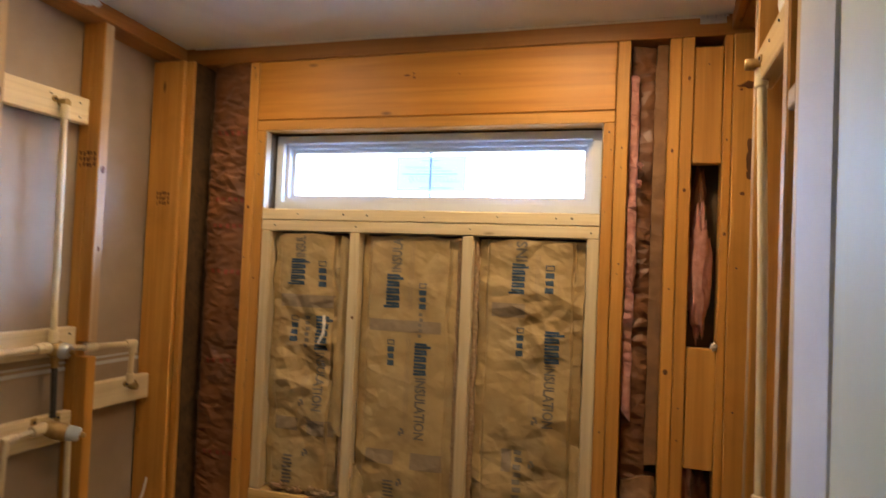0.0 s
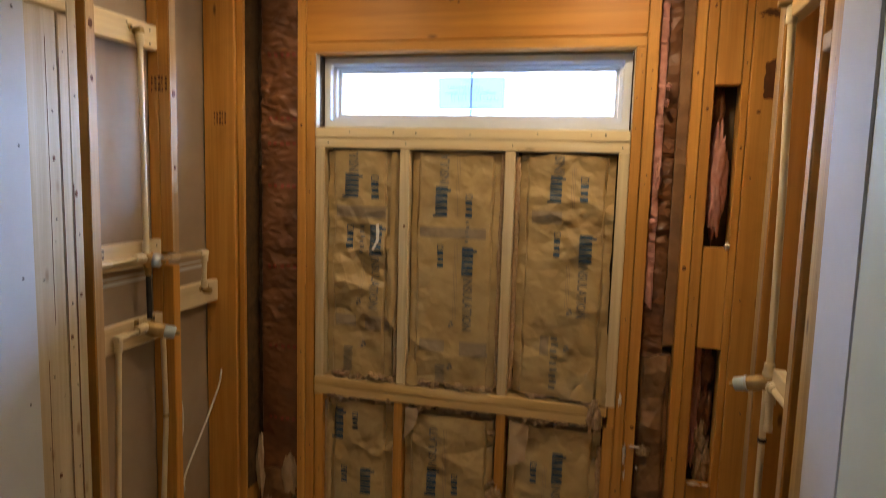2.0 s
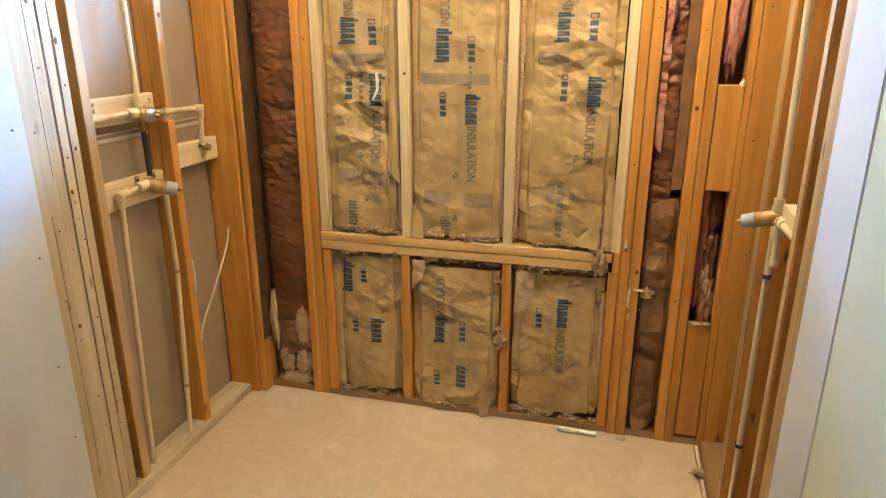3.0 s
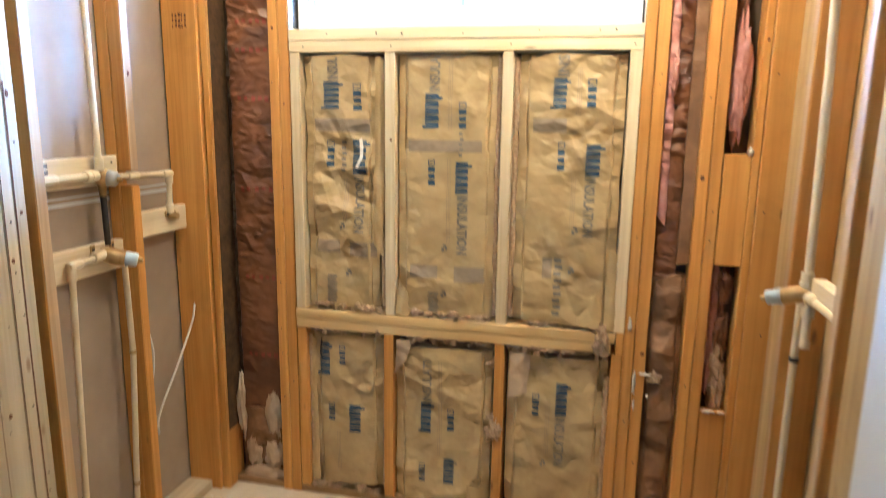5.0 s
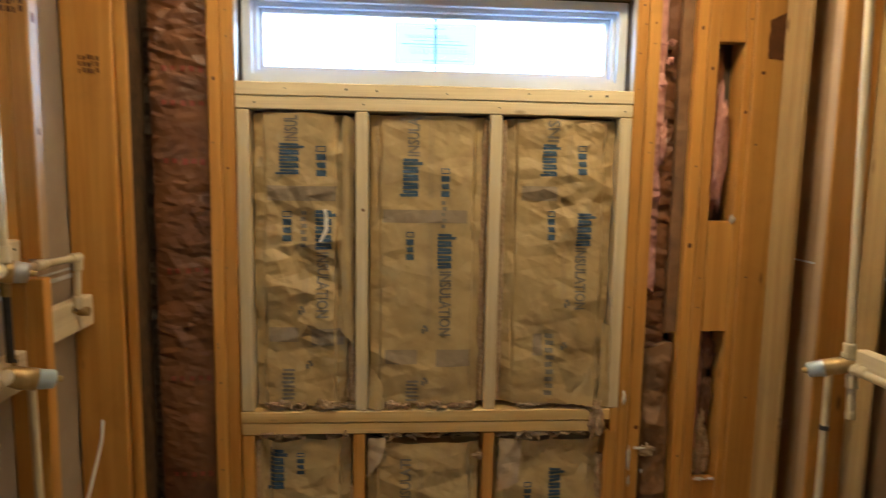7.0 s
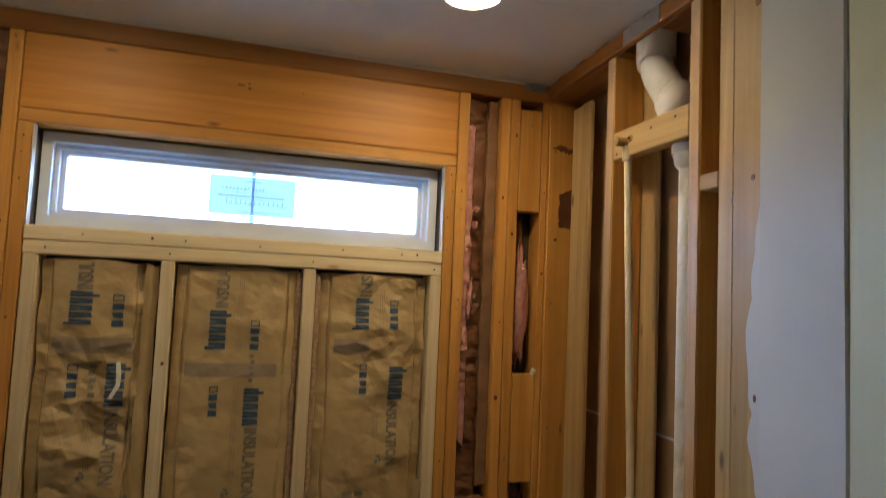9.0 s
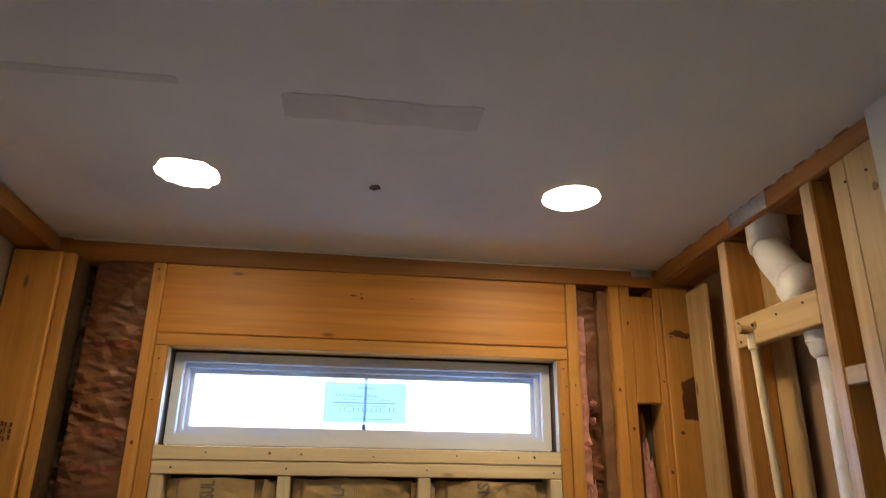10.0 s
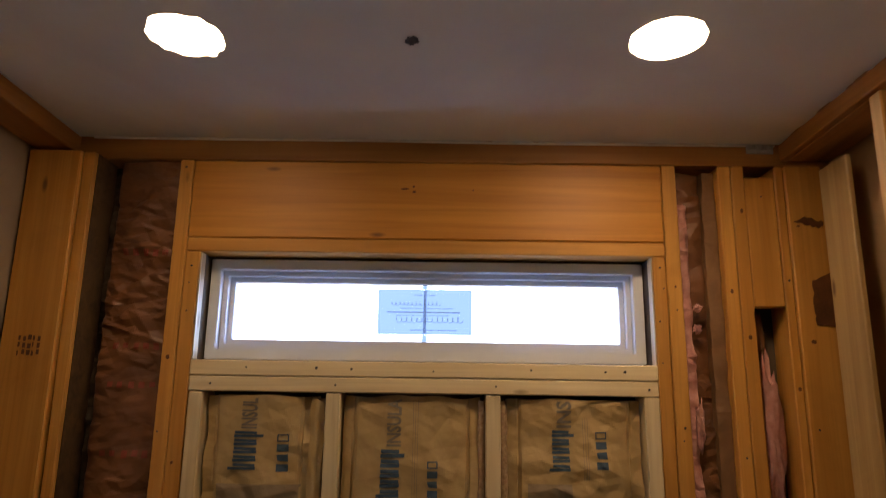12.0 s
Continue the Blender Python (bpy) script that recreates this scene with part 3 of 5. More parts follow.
class Batt:
    """The front of a batt between two studs: a creased paper face given by depth(x, z)."""

    def __init__(self, x0, x1, z0, z1, y, seed, crease=1.0, puff=0.012, tab=0.035):
        self.b = (x0, x1, z0, z1, y, seed, crease, puff, tab)

    def depth(self, x, z):
        x0, x1, z0, z1, y, seed, crease, puff, tab = self.b
        s = seed * 5.7
        amt = 0.35 + 1.0 * max(0.0, noise.noise((x * 3.1 + s, z * 3.7, 2.2)) + 0.35)
        folds = 0.026 * (crumple(x, z, 0.125, 0.085, s) - 0.5) + 0.011 * (crumple(x, z, 0.046, 0.036, s + 3) - 0.5)
        folds += 0.0034 * (crumple(x, z, 0.019, 0.016, s + 8) - 0.5)
        if not tab:
            # old soft paper: small close wrinkles
            folds = 0.012 * (crumple(x, z, 0.060, 0.040, s) - 0.5) + 0.007 * (crumple(x, z, 0.026, 0.015, s + 3) - 0.5)
        tl = tab + 0.007 * noise.noise((z * 5, s, 0))
        tr = tab + 0.007 * noise.noise((z * 5, s, 5))
        dl, dr = x - x0 - tl, x1 - tr - x
        if tab and (dl < 0 or dr < 0):
            # the stapling flange leans back towards the stud
            k = min(1.0, (-dl if dl < 0 else -dr) / tab)
            d = y + 0.004 + 0.010 * k + 0.8 * crease * folds
        else:
            u = min(max(dl / max(1e-4, x1 - x0 - tl - tr), 0), 1) if tab else min(max((x - x0) / (x1 - x0), 0), 1)
            d = y - puff * (math.sin(math.pi * u) ** 0.45) * (0.8 + 0.7 * noise.noise((x * 5, z * 4, s))) + crease * amt * folds
        if tab:
            g = min(abs(dl), abs(dr))
            d += 0.0085 * max(0.0, 1 - g / 0.006) * min(1.0, max(0.0, 0.45 + 1.6 * noise.noise((z * 6.5, s, 0 if abs(dl) < abs(dr) else 9))))
        return d

    def face(self, name, material, parent, step=0.004, ragged=0.012):
        x0, x1, z0, z1, y, seed, *_ = self.b
        nx, nz = max(4, int((x1 - x0) / step)), max(4, int((z1 - z0) / step))
        bm = bmesh.new()
        rows = []
        for j in range(nz + 1):
            w = j / nz
            row = []
            for i in range(nx + 1):
                u = i / nx
                x = x0 + (x1 - x0) * u
                lo = z0 + ragged * (0.5 + 0.9 * noise.noise((x * 14, seed * 3.0, 1)))
                hi = z1 - ragged * 0.7 * (0.5 + 0.9 * noise.noise((x * 12, seed * 4.0, 2)))
                z = lo + (hi - lo) * w
                if i in (0, nx):
                    x += (1 if i == 0 else -1) * 0.009 * max(0.0, noise.noise((z * 9, seed * 2.0, i)))
                row.append(bm.verts.new((x, self.depth(x, z), z)))
            rows.append(row)
        for a, b in zip(rows, rows[1:]):
            for i in range(nx):
                bm.faces.new((a[i], a[i + 1], b[i + 1], b[i]))
        rim = rows[0] + [r[-1] for r in rows[1:]] + rows[-1][-2::-1] + [r[0] for r in rows[-2:0:-1]]
        back = [bm.verts.new((v.co.x, min(0.085, v.co.y + 0.055), v.co.z)) for v in rim]
        k = len(rim)
        for i in range(k):
            j = (i + 1) % k
            bm.faces.new((rim[j], rim[i], back[i], back[j]))
        return part(name, bm, material, parent)

    def decal(self, name, quads, material, parent, lift=0.0017):
        """Printed patches: each quad is four (x, z) corners; every one follows the paper."""
        if len(quads) > 1 and name != "printed_lines":
            return [self.decal(name, [q], material, parent, lift) for q in quads]
        bm = bmesh.new()
        for q in quads:
            a, b, c, d = [Vector((p[0], p[1])) for p in q]
            n = max(2, int(max((b - a).length, (d - a).length) / 0.005))
            g = [[None] * (n + 1) for _ in range(n + 1)]
            for i in range(n + 1):
                for j in range(n + 1):
                    s, t = i / n, j / n
                    p = (a * (1 - s) + b * s) * (1 - t) + (d * (1 - s) + c * s) * t
                    g[i][j] = bm.verts.new((p.x, self.depth(p.x, p.y) - lift, p.y))
            for i in range(n):
                for j in range(n):
                    bm.faces.new((g[i][j], g[i + 1][j], g[i + 1][j + 1], g[i][j + 1]))
        return part(name, bm, material, parent)

    def word(self, text, x0, x1, z0, z1, up, parent, material):
        """A word along z, reading upwards or downwards, fitted to a box."""
        cu = bpy.data.curves.new("lettering", "FONT")
        cu.body = text
        cu.resolution_u = 2
        cu.offset = 0.028
        tmp = new("lettering", cu)
        bpy.context.view_layer.update()
        me = bpy.data.meshes.new_from_object(tmp.evaluated_get(bpy.context.evaluated_depsgraph_get()))
        bpy.data.objects.remove(tmp)
        lo = [min(v.co[k] for v in me.vertices) for k in (0, 1)]
        hi = [max(v.co[k] for v in me.vertices) for k in (0, 1)]
        bm = bmesh.new()
        bm.from_mesh(me)
        bmesh.ops.triangulate(bm, faces=bm.faces[:])
        grain = 0.007 * (hi[0] - lo[0]) / (z1 - z0)
        for _ in range(3):
            bmesh.ops.subdivide_edges(bm, edges=[e for e in bm.edges if e.calc_length() > grain], cuts=1)
            bmesh.ops.triangulate(bm, faces=[f for f in bm.faces if len(f.verts) > 3])
        bm.to_mesh(me)
        bm.free()
        for v in me.vertices:
            a, b = (v.co.x - lo[0]) / (hi[0] - lo[0]), (v.co.y - lo[1]) / (hi[1] - lo[1])
            x = x1 - (x1 - x0) * b if up else x0 + (x1 - x0) * b
            z = z0 + (z1 - z0) * a if up else z1 - (z1 - z0) * a
            v.co = (x, self.depth(x, z) - 0.0018, z)
        me.materials.append(material)
        ob = new("printed_word", me)
        ob.parent = parent
        return ob


def rect(x0, x1, z0, z1, slant=0.0):
    return [(x0, z0), (x1, z0 + slant), (x1, z1 + slant), (x0, z1)]


def logo(b, x0, x1, z0, z1, up, parent):
    """The maker's mark as five plain blue blocks, the end ones longer."""
    h, w = (z1 - z0) / 5, x1 - x0
    quads = []
    for k in range(5):
        a, c = z0 + h * k + 0.0018, z0 + h * (k + 1) - 0.0018
        lo = x0 - (0.0 if (k == 0 and up) or (k == 4 and not up) else -0.16 * w)
        hi = x1 + (0.22 * w if (k == 4 and up) else 0.0)
        first = k == (0 if up else 4)
        if first:
            lo = x0 if up else x0 + 0.16 * w
            hi = x1 if up else x1 + 0.26 * w
        m = (a + c) / 2
        quads.append(rect(lo, hi, a, m - 0.0012, 0.0012))
        quads.append(rect(x0 + 0.18 * w, x1 - 0.02 * w, m + 0.0012, c, -0.0012))
    b.decal("printed_mark", quads, M_BLUE, parent)


def icons(b, x0, x1, z0, z1, parent):
    n = 4
    h = (z1 - z0) / n
    quads = []
    for k in range(n):
        a, c = z0 + h * k + 0.003, z0 + h * (k + 1) - 0.003
        if k == n - 1:
            t = 0.003
            quads += [rect(x0, x0 + t, a, c), rect(x1 - t, x1, a, c), rect(x0 + t, x1 - t, a, a + t), rect(x0 + t, x1 - t, c - t, c)]
        elif k % 2:
            quads.append([(x0 + 0.003, a + 0.002), (x1, a), (x1 - 0.002, c), (x0, c - 0.002)])
        else:
            quads.append(rect(x0, x1, a, c))
    b.decal("printed_symbol", quads, M_BLUE, parent)


def dots(b, x, z, parent):
    b.decal("printed_symbol", [rect(x - 0.012, x - 0.002, z, z + 0.014), rect(x, x + 0.009, z + 0.006, z + 0.018), rect(x - 0.007, x + 0.005, z + 0.018, z + 0.026)], M_GREY, parent)


def lines(b, x, z0, z1, parent):
    q = []
    n = max(1, int((z1 - z0) / 0.09))
    for dx in (0.0, 0.006, 0.012):
        for k in range(n):
            a = z0 + (z1 - z0) * k / n
            q.append(rect(x + dx, x + dx + 0.0012, a, a + (z1 - z0) / n))
    b.decal("printed_lines", q, M_PRINTBG, parent, 0.0012)


def band(b, x0, x1, z0, z1, parent):
    b.decal("printed_band", [rect(x0, x1, z0, z1)], M_PRINTBG, parent, 0.0012)


def code(b, x0, x1, z0, z1, n, parent):
    h = (z1 - z0) / n
    b.decal("printed_code_bar", [rect(x0 + 0.003 * (k % 2), x1 - 0.004 * ((k + 1) % 2), z0 + h * k + 0.002, z0 + h * (k + 0.72)) for k in range(n)], M_GREY, parent)


def flap(parent, quad, y, out, seed, material):
    """A torn flap of paper: a thin bent sheet standing off the wall at its free edge."""
    a, b, c, d = [Vector(p) for p in quad]
    n = 14
    bm = bmesh.new()
    sides = []
    for back in (0.0, 0.0016):
        g = []
        for i in range(n + 1):
            row = []
            for j in range(n + 1):
                u, v = i / n, j / n
                p = (a * (1 - u) + b * u) * (1 - v) + (d * (1 - u) + c * u) * v
                e = 0.006 if i in (0, n) or j in (0, n) else 0.0
                p = p + e * Vector((noise.noise((p.x * 45, p.y * 45, seed)), noise.noise((p.x * 45, p.y * 45, seed + 4))))
                bulge = math.sin(math.pi * u) * 0.5 + (1 - v) ** 2
                row.append(bm.verts.new((p.x, y - out * bulge + back + 0.010 * (crumple(p.x, p.y, 0.04, 0.035, seed) - 0.5), p.y)))
            g.append(row)
        sides.append(g)
    for g, turn in ((sides[0], False), (sides[1], True)):
        for i in range(n):
            for j in range(n):
                q = (g[i][j], g[i + 1][j], g[i + 1][j + 1], g[i][j + 1])
                bm.faces.new(q[::-1] if turn else q)
    rim = [(i, 0) for i in range(n)] + [(n, j) for j in range(n)] + [(i, n) for i in range(n, 0, -1)] + [(0, j) for j in range(n, 0, -1)]
    for (i, j), (k, m) in zip(rim, rim[1:] + rim[:1]):
        bm.faces.new((sides[0][k][m], sides[0][i][j], sides[1][i][j], sides[1][k][m]))
    return part("torn_flap", bm, material, parent)


def new_batt(x0, x1, z0, z1, seed, label, y=0.019, crease=1.0, ragged=0.012, tab=0.032):
    thing = empty("insulation_batt", (x0, 0.04, z0), label=label, category="insulation", group="paper-faced batts between the studs")
    thing.location = (0, 0, 0)
    b = Batt(x0, x1, z0, z1, y, seed, crease, tab=tab)
    b.face("paper_facing", M_KRAFT, thing, ragged=ragged)
    return thing, b


t, b = new_batt(-0.531, -0.250, 0.775, 1.690, 1, "tan kraft-faced insulation batt, creased, with a white smear", crease=1.2)
logo(b, -0.463, -0.392, 1.502, 1.600, True, t)
b.word("INSUL", -0.435, -0.394, 1.604, 1.680, True, t, M_GREY)
icons(b, -0.342, -0.312, 1.497, 1.594, t)
band(b, -0.49, -0.28, 1.425, 1.470, t)
icons(b, -0.445, -0.418, 1.298, 1.396, t)
code(b, -0.392, -0.372, 1.28, 1.40, 6, t)
logo(b, -0.356, -0.296, 1.274, 1.399, False, t)
b.word("INSULATION", -0.344, -0.306, 1.064, 1.268, False, t, M_GREY)
dots(b, -0.388, 1.073, t)
band(b, -0.49, -0.40, 0.985, 1.030, t)
band(b, -0.36, -0.26, 0.975, 1.030, t)
code(b, -0.45, -0.41, 0.80, 0.905, 8, t)
dots(b, -0.365, 0.90, t)
lines(b, -0.385, 1.10, 1.26, t)
b.decal("white_smear", [[(-0.335, 1.302), (-0.325, 1.300), (-0.306, 1.335), (-0.318, 1.338)], [(-0.318, 1.338), (-0.306, 1.335), (-0.306, 1.372), (-0.319, 1.372)], [(-0.319, 1.372), (-0.306, 1.372), (-0.312, 1.402), (-0.322, 1.398)]], M_FOAM, t, 0.004)

flap(t, [(-0.268, 1.02), (-0.232, 0.98), (-0.227, 1.67), (-0.262, 1.685)], 0.022, 0.010, 1, M_KRAFT)

t, b = new_batt(-0.180, 0.171, 0.775, 1.692, 2, "tan kraft-faced insulation batt with blue printing, fairly smooth", crease=0.75)
logo(b, -0.089, -0.032, 1.44, 1.560, True, t)
b.word("INSULA", -0.066, -0.029, 1.565, 1.682, True, t, M_GREY)
icons(b, 0.038, 0.064, 1.44, 1.533, t)
code(b, 0.040, 0.056, 1.345, 1.435, 5, t)
band(b, -0.14, 0.12, 1.362, 1.402, t)
icons(b, -0.068, -0.044, 1.243, 1.337, t)
logo(b, 0.021, 0.074, 1.218, 1.331, False, t)
b.word("INSULATION", 0.037, 0.075, 1.005, 1.212, False, t, M_GREY)
dots(b, -0.005, 1.012, t)
band(b, -0.13, -0.03, 0.915, 0.960, t)
band(b, 0.03, 0.14, 0.905, 0.960, t)
dots(b, -0.004, 0.845, t)
code(b, -0.065, -0.025, 0.79, 0.865, 6, t)
lines(b, 0.0, 1.045, 1.34, t)
lines(b, 0.0, 1.44, 1.68, t)

flap(t, [(-0.183, 0.772), (-0.132, 0.770), (-0.140, 0.86), (-0.178, 0.90)], 0.012, 0.010, 2, M_KRAFT)

t, b = new_batt(0.240, 0.583, 0.775, 1.690, 3, "tan kraft-faced insulation batt, deeply folded near its top", crease=1.15)
logo(b, 0.344, 0.396, 1.509, 1.612, True, t)
b.word("INS", 0.364, 0.402, 1.616, 1.682, True, t, M_GREY)
icons(b, 0.462, 0.490, 1.514, 1.61, t)
band(b, 0.29, 0.40, 1.435, 1.480, t)
icons(b, 0.375, 0.398, 1.309, 1.406, t)
logo(b, 0.458, 0.514, 1.292, 1.40, False, t)
b.word("INSULATION", 0.467, 0.503, 1.091, 1.288, False, t, M_GREY)
dots(b, 0.445, 1.098, t)
code(b, 0.379, 0.408, 0.81, 1.017, 9, t)
band(b, 0.34, 0.372, 0.94, 1.01, t)
dots(b, 0.44, 0.96, t)
lines(b, 0.425, 1.12, 1.29, t)
lines(b, 0.43, 1.49, 1.64, t)

flap(t, [(0.462, 0.785), (0.548, 0.775), (0.538, 0.915), (0.505, 0.875)], 0.008, 0.012, 3, M_KRAFT)
flap(t, [(0.556, 0.778), (0.592, 0.772), (0.588, 1.04), (0.562, 1.05)], 0.004, 0.008, 4, M_KRAFT)

t, b = new_batt(-0.520, -0.238, 0.045, 0.672, 4, "tan kraft-faced insulation batt low in the wall", crease=1.3, ragged=0.02)
logo(b, -0.500, -0.448, 0.502, 0.637, True, t)
icons(b, -0.408, -0.384, 0.55, 0.628, t)
logo(b, -0.380, -0.326, 0.279, 0.393, False, t)
icons(b, -0.457, -0.430, 0.318, 0.393, t)
lines(b, -0.42, 0.12, 0.28, t)

flap(t, [(-0.535, 0.06), (-0.503, 0.05), (-0.508, 0.64), (-0.532, 0.67)], 0.026, 0.008, 5, M_KRAFT)

t, b = new_batt(-0.186, 0.176, 0.010, 0.662, 5, "tan kraft-faced insulation batt torn along its edges", crease=1.4, ragged=0.03)
logo(b, -0.095, -0.047, 0.315, 0.437, True, t)
b.word("INSULATI", -0.080, -0.044, 0.442, 0.600, True, t, M_GREY)
icons(b, 0.015, 0.040, 0.329, 0.42, t)
logo(b, -0.006, 0.042, 0.115, 0.215, False, t)
icons(b, -0.092, -0.068, 0.116, 0.19, t)
lines(b, -0.02, 0.23, 0.60, t)

flap(t, [(0.108, 0.004), (0.142, 0.018), (0.166, 0.135), (0.095, 0.12)], 0.000, 0.014, 6, M_KRAFT)
flap(t, [(-0.186, 0.54), (-0.140, 0.60), (-0.122, 0.675), (-0.180, 0.672)], 0.006, 0.008, 7, M_LUMP)

t, b = new_batt(0.232, 0.582, 0.045, 0.668, 6, "tan kraft-faced insulation batt with its top corner torn open", crease=1.4, ragged=0.035)
logo(b, 0.400, 0.448, 0.44, 0.564, False, t)
icons(b, 0.326, 0.350, 0.43, 0.517, t)
b.word("INSULATION", 0.408, 0.445, 0.245, 0.435, False, t, M_GREY)
dots(b, 0.373, 0.235, t)
lines(b, 0.375, 0.28, 0.50, t)

flap(t, [(0.236, 0.49), (0.302, 0.52), (0.316, 0.66), (0.240, 0.668)], 0.006, 0.012, 8, M_LUMP)

# old brown batts in the narrow bays
t = empty("old_insulation", label="old dark brown paper-faced insulation batt, wrinkled and torn", category="insulation")
b = Batt(-0.828, -0.656, 0.30, 2.326, 0.032, 11, 1.5, 0.016, 0.0)
b.face("paper_facing", M_BROWN, t, ragged=0.03)
for z in (2.05, 1.80, 1.70, 1.53, 1.20, 0.86, 0.55):
    b.decal("red_print", [rect(x, x + 0.014, z + 0.006 * noise.noise((x * 40, z * 9, 0)), z + 0.016) for x in (-0.79, -0.765, -0.735, -0.71, -0.685)], M_RED, t)
Batt(-0.857, -0.815, 0.30, 2.30, 0.062, 12, 2.0, 0.008, 0.0).face("torn_lining", M_SHEATH, t)
Batt(-0.850, -0.660, 0.02, 0.36, 0.030, 13, 1.8, 0.014, 0.02).face("loose_paper", M_TANPAPER, t, ragged=0.08)
for k, (x, z, sx, sz) in enumerate(((-0.700, 0.30, 0.040, 0.11), (-0.785, 0.14, 0.038, 0.065), (-0.705, 0.13, 0.040, 0.07), (-0.745, 0.045, 0.085, 0.034), (-0.838, 0.33, 0.018, 0.13))):
    part("crumpled_paper", blob_bm((x, 0.030, z), (sx, 0.022, sz), 20 + k, 0.28, 4), M_LUMP, t, smooth=True)

t = empty("old_insulation", label="old brown paper-faced batt with pink fibre spilling out", category="insulation")
b = Batt(0.706, 0.780, 0.95, 2.312, 0.048, 14, 2.0, 0.010, 0.0)
b.face("paper_facing", M_BROWN, t, ragged=0.02)
Batt(0.778, 0.8155, 1.00, 2.312, 0.024, 17, 0.5, 0.002, 0.0).face("side_flange", M_TANPAPER, t, ragged=0.02)
Batt(0.704, 0.734, 1.12, 2.22, 0.028, 16, 2.6, 0.007, 0.0).face("pink_fibre", M_PINK, t, ragged=0.08)
for k, (x, z, sx, sz) in enumerate(((0.740, 1.925, 0.008, 0.009), (0.737, 1.87, 0.009, 0.011), (0.728, 1.62, 0.010, 0.05))):
    part("pink_tuft", blob_bm((x, 0.006, z), (sx, 0.014, sz), 40 + k, 0.6, 4), M_PINK, t, smooth=True)
Batt(0.708, 0.813, 0.03, 0.98, 0.024, 15, 1.7, 0.012, 0.012).face("loose_paper", M_TANPAPER, t, ragged=0.04)
part("fibre_tuft", blob_bm((0.735, 0.012, 0.615), (0.022, 0.012, 0.020), 51, 0.7, 4), M_FLUFF, t, smooth=True)

t = empty("pink_insulation", label="pink fibreglass bulging in a gap between blocks", category="insulation", group="fibre in the gaps between blocks")
part("pink_fibre", blob_bm((0.920, 0.048, 1.60), (0.031, 0.03, 0.20), 61, 0.35, 4), M_PINK, t, smooth=True)
part("brown_paper", blob_bm((0.912, 0.060, 1.79), (0.024, 0.018, 0.12), 62, 0.5, 4), M_BROWN, t, smooth=True)
t = empty("pink_insulation", label="brown paper and dull pink fibre in a lower gap", category="insulation", group="fibre in the gaps between blocks")
part("pink_fibre", blob_bm((0.905, 0.055, 0.80), (0.016, 0.02, 0.20), 63, 0.5, 4), M_PINK, t, smooth=True)
for k, (x, z) in enumerate(((0.935, 0.93), (0.940, 0.78), (0.925, 0.66), (0.945, 0.58))):
    part("brown_paper", blob_bm((x, 0.062, z), (0.026, 0.02, 0.075), 64 + k, 0.6, 4), M_FLUFF if k > 1 else M_BROWN, t, smooth=True)

# loose tufts of fibre on and under the old sill, and along the floor
rnd = random.Random(5)
tufts = empty("loose_fibre", label="loose pink and tan fibre tufts along the old sill", category="insulation", kind="stuff")
bm = bmesh.new()
spans = [(-0.50, -0.24, 0.772, 13), (-0.11, 0.15, 0.775, 15), (0.30, 0.58, 0.772, 10), (-0.52, -0.24, 0.683, 8), (-0.16, 0.17, 0.676, 12), (0.24, 0.57, 0.678, 18), (-0.53, -0.25, 0.036, 12), (-0.17, 0.17, 0.030, 8), (0.25, 0.58, 0.040, 12), (0.176, 0.184, 0.60, 3), (0.176, 0.20, 0.40, 4)]
for x0, x1, z, n in spans:
    for _ in range(int(1.7 * n)):
        one = blob_bm((rnd.uniform(x0, x1), rnd.uniform(0.004, 0.035), z + rnd.uniform(-0.006, 0.014)), (rnd.uniform(0.008, 0.022), rnd.uniform(0.006, 0.014), rnd.uniform(0.004, 0.011)), rnd.uniform(0, 99), 1.3, 3)
        me = bpy.data.meshes.new("tmp")
        one.to_mesh(me)
        one.free()
        bm.from_mesh(me)
        bpy.data.meshes.remove(me)
part("tuft_mass", bm, M_FLUFF, tufts, smooth=True)
part("hanging_tuft", blob_bm((0.553, -0.004, 0.735), (0.020, 0.012, 0.045), 77, 1.0, 4), M_FLUFF, tufts, smooth=True)
part("hanging_tuft", blob_bm((0.190, -0.004, 0.36), (0.022, 0.012, 0.030), 78, 1.0, 4), M_FLUFF, tufts, smooth=True)
# narrow strips of bare fibre beside the batts
for k, (x, z0, z1) in enumerate(((-0.236, 0.79, 1.68), (0.176, 0.79, 1.68), (0.230, 0.79, 1.68), (-0.530, 0.05, 0.66), (-0.232, 0.05, 0.5), (0.580, 0.1, 0.6))):
    part("bare_fibre", tube_bm([(x + 0.004 * noise.noise((z0 + i * 0.03, k, 0)), 0.030, z0 + (z1 - z0) * i / 40) for i in range(41)], [0.010 + 0.006 * noise.noise((i * 0.5, k, 3)) for i in range(41)], 8), M_FLUFF, tufts, smooth=True)

# ---- plumbing ----


def pipe(parent, pts, r=0.0095, name="pipe", material=None):
    return part(name, tube_bm(pts, r, 14), material or M_CPVC, parent, smooth=True)


def sleeve(parent, a, b, r=0.0135, name="coupling", material=None):
    a, b = Vector(a), Vector(b)
    d = (b - a)
    e = 0.12
    return part(name, tube_bm([a, a + d * 0.02, a + d * e, b - d * e, b - d * 0.02, b], [r * 0.8, r * 0.96, r, r, r * 0.96, r * 0.8], 16), material or M_CPVC, parent, smooth=True)


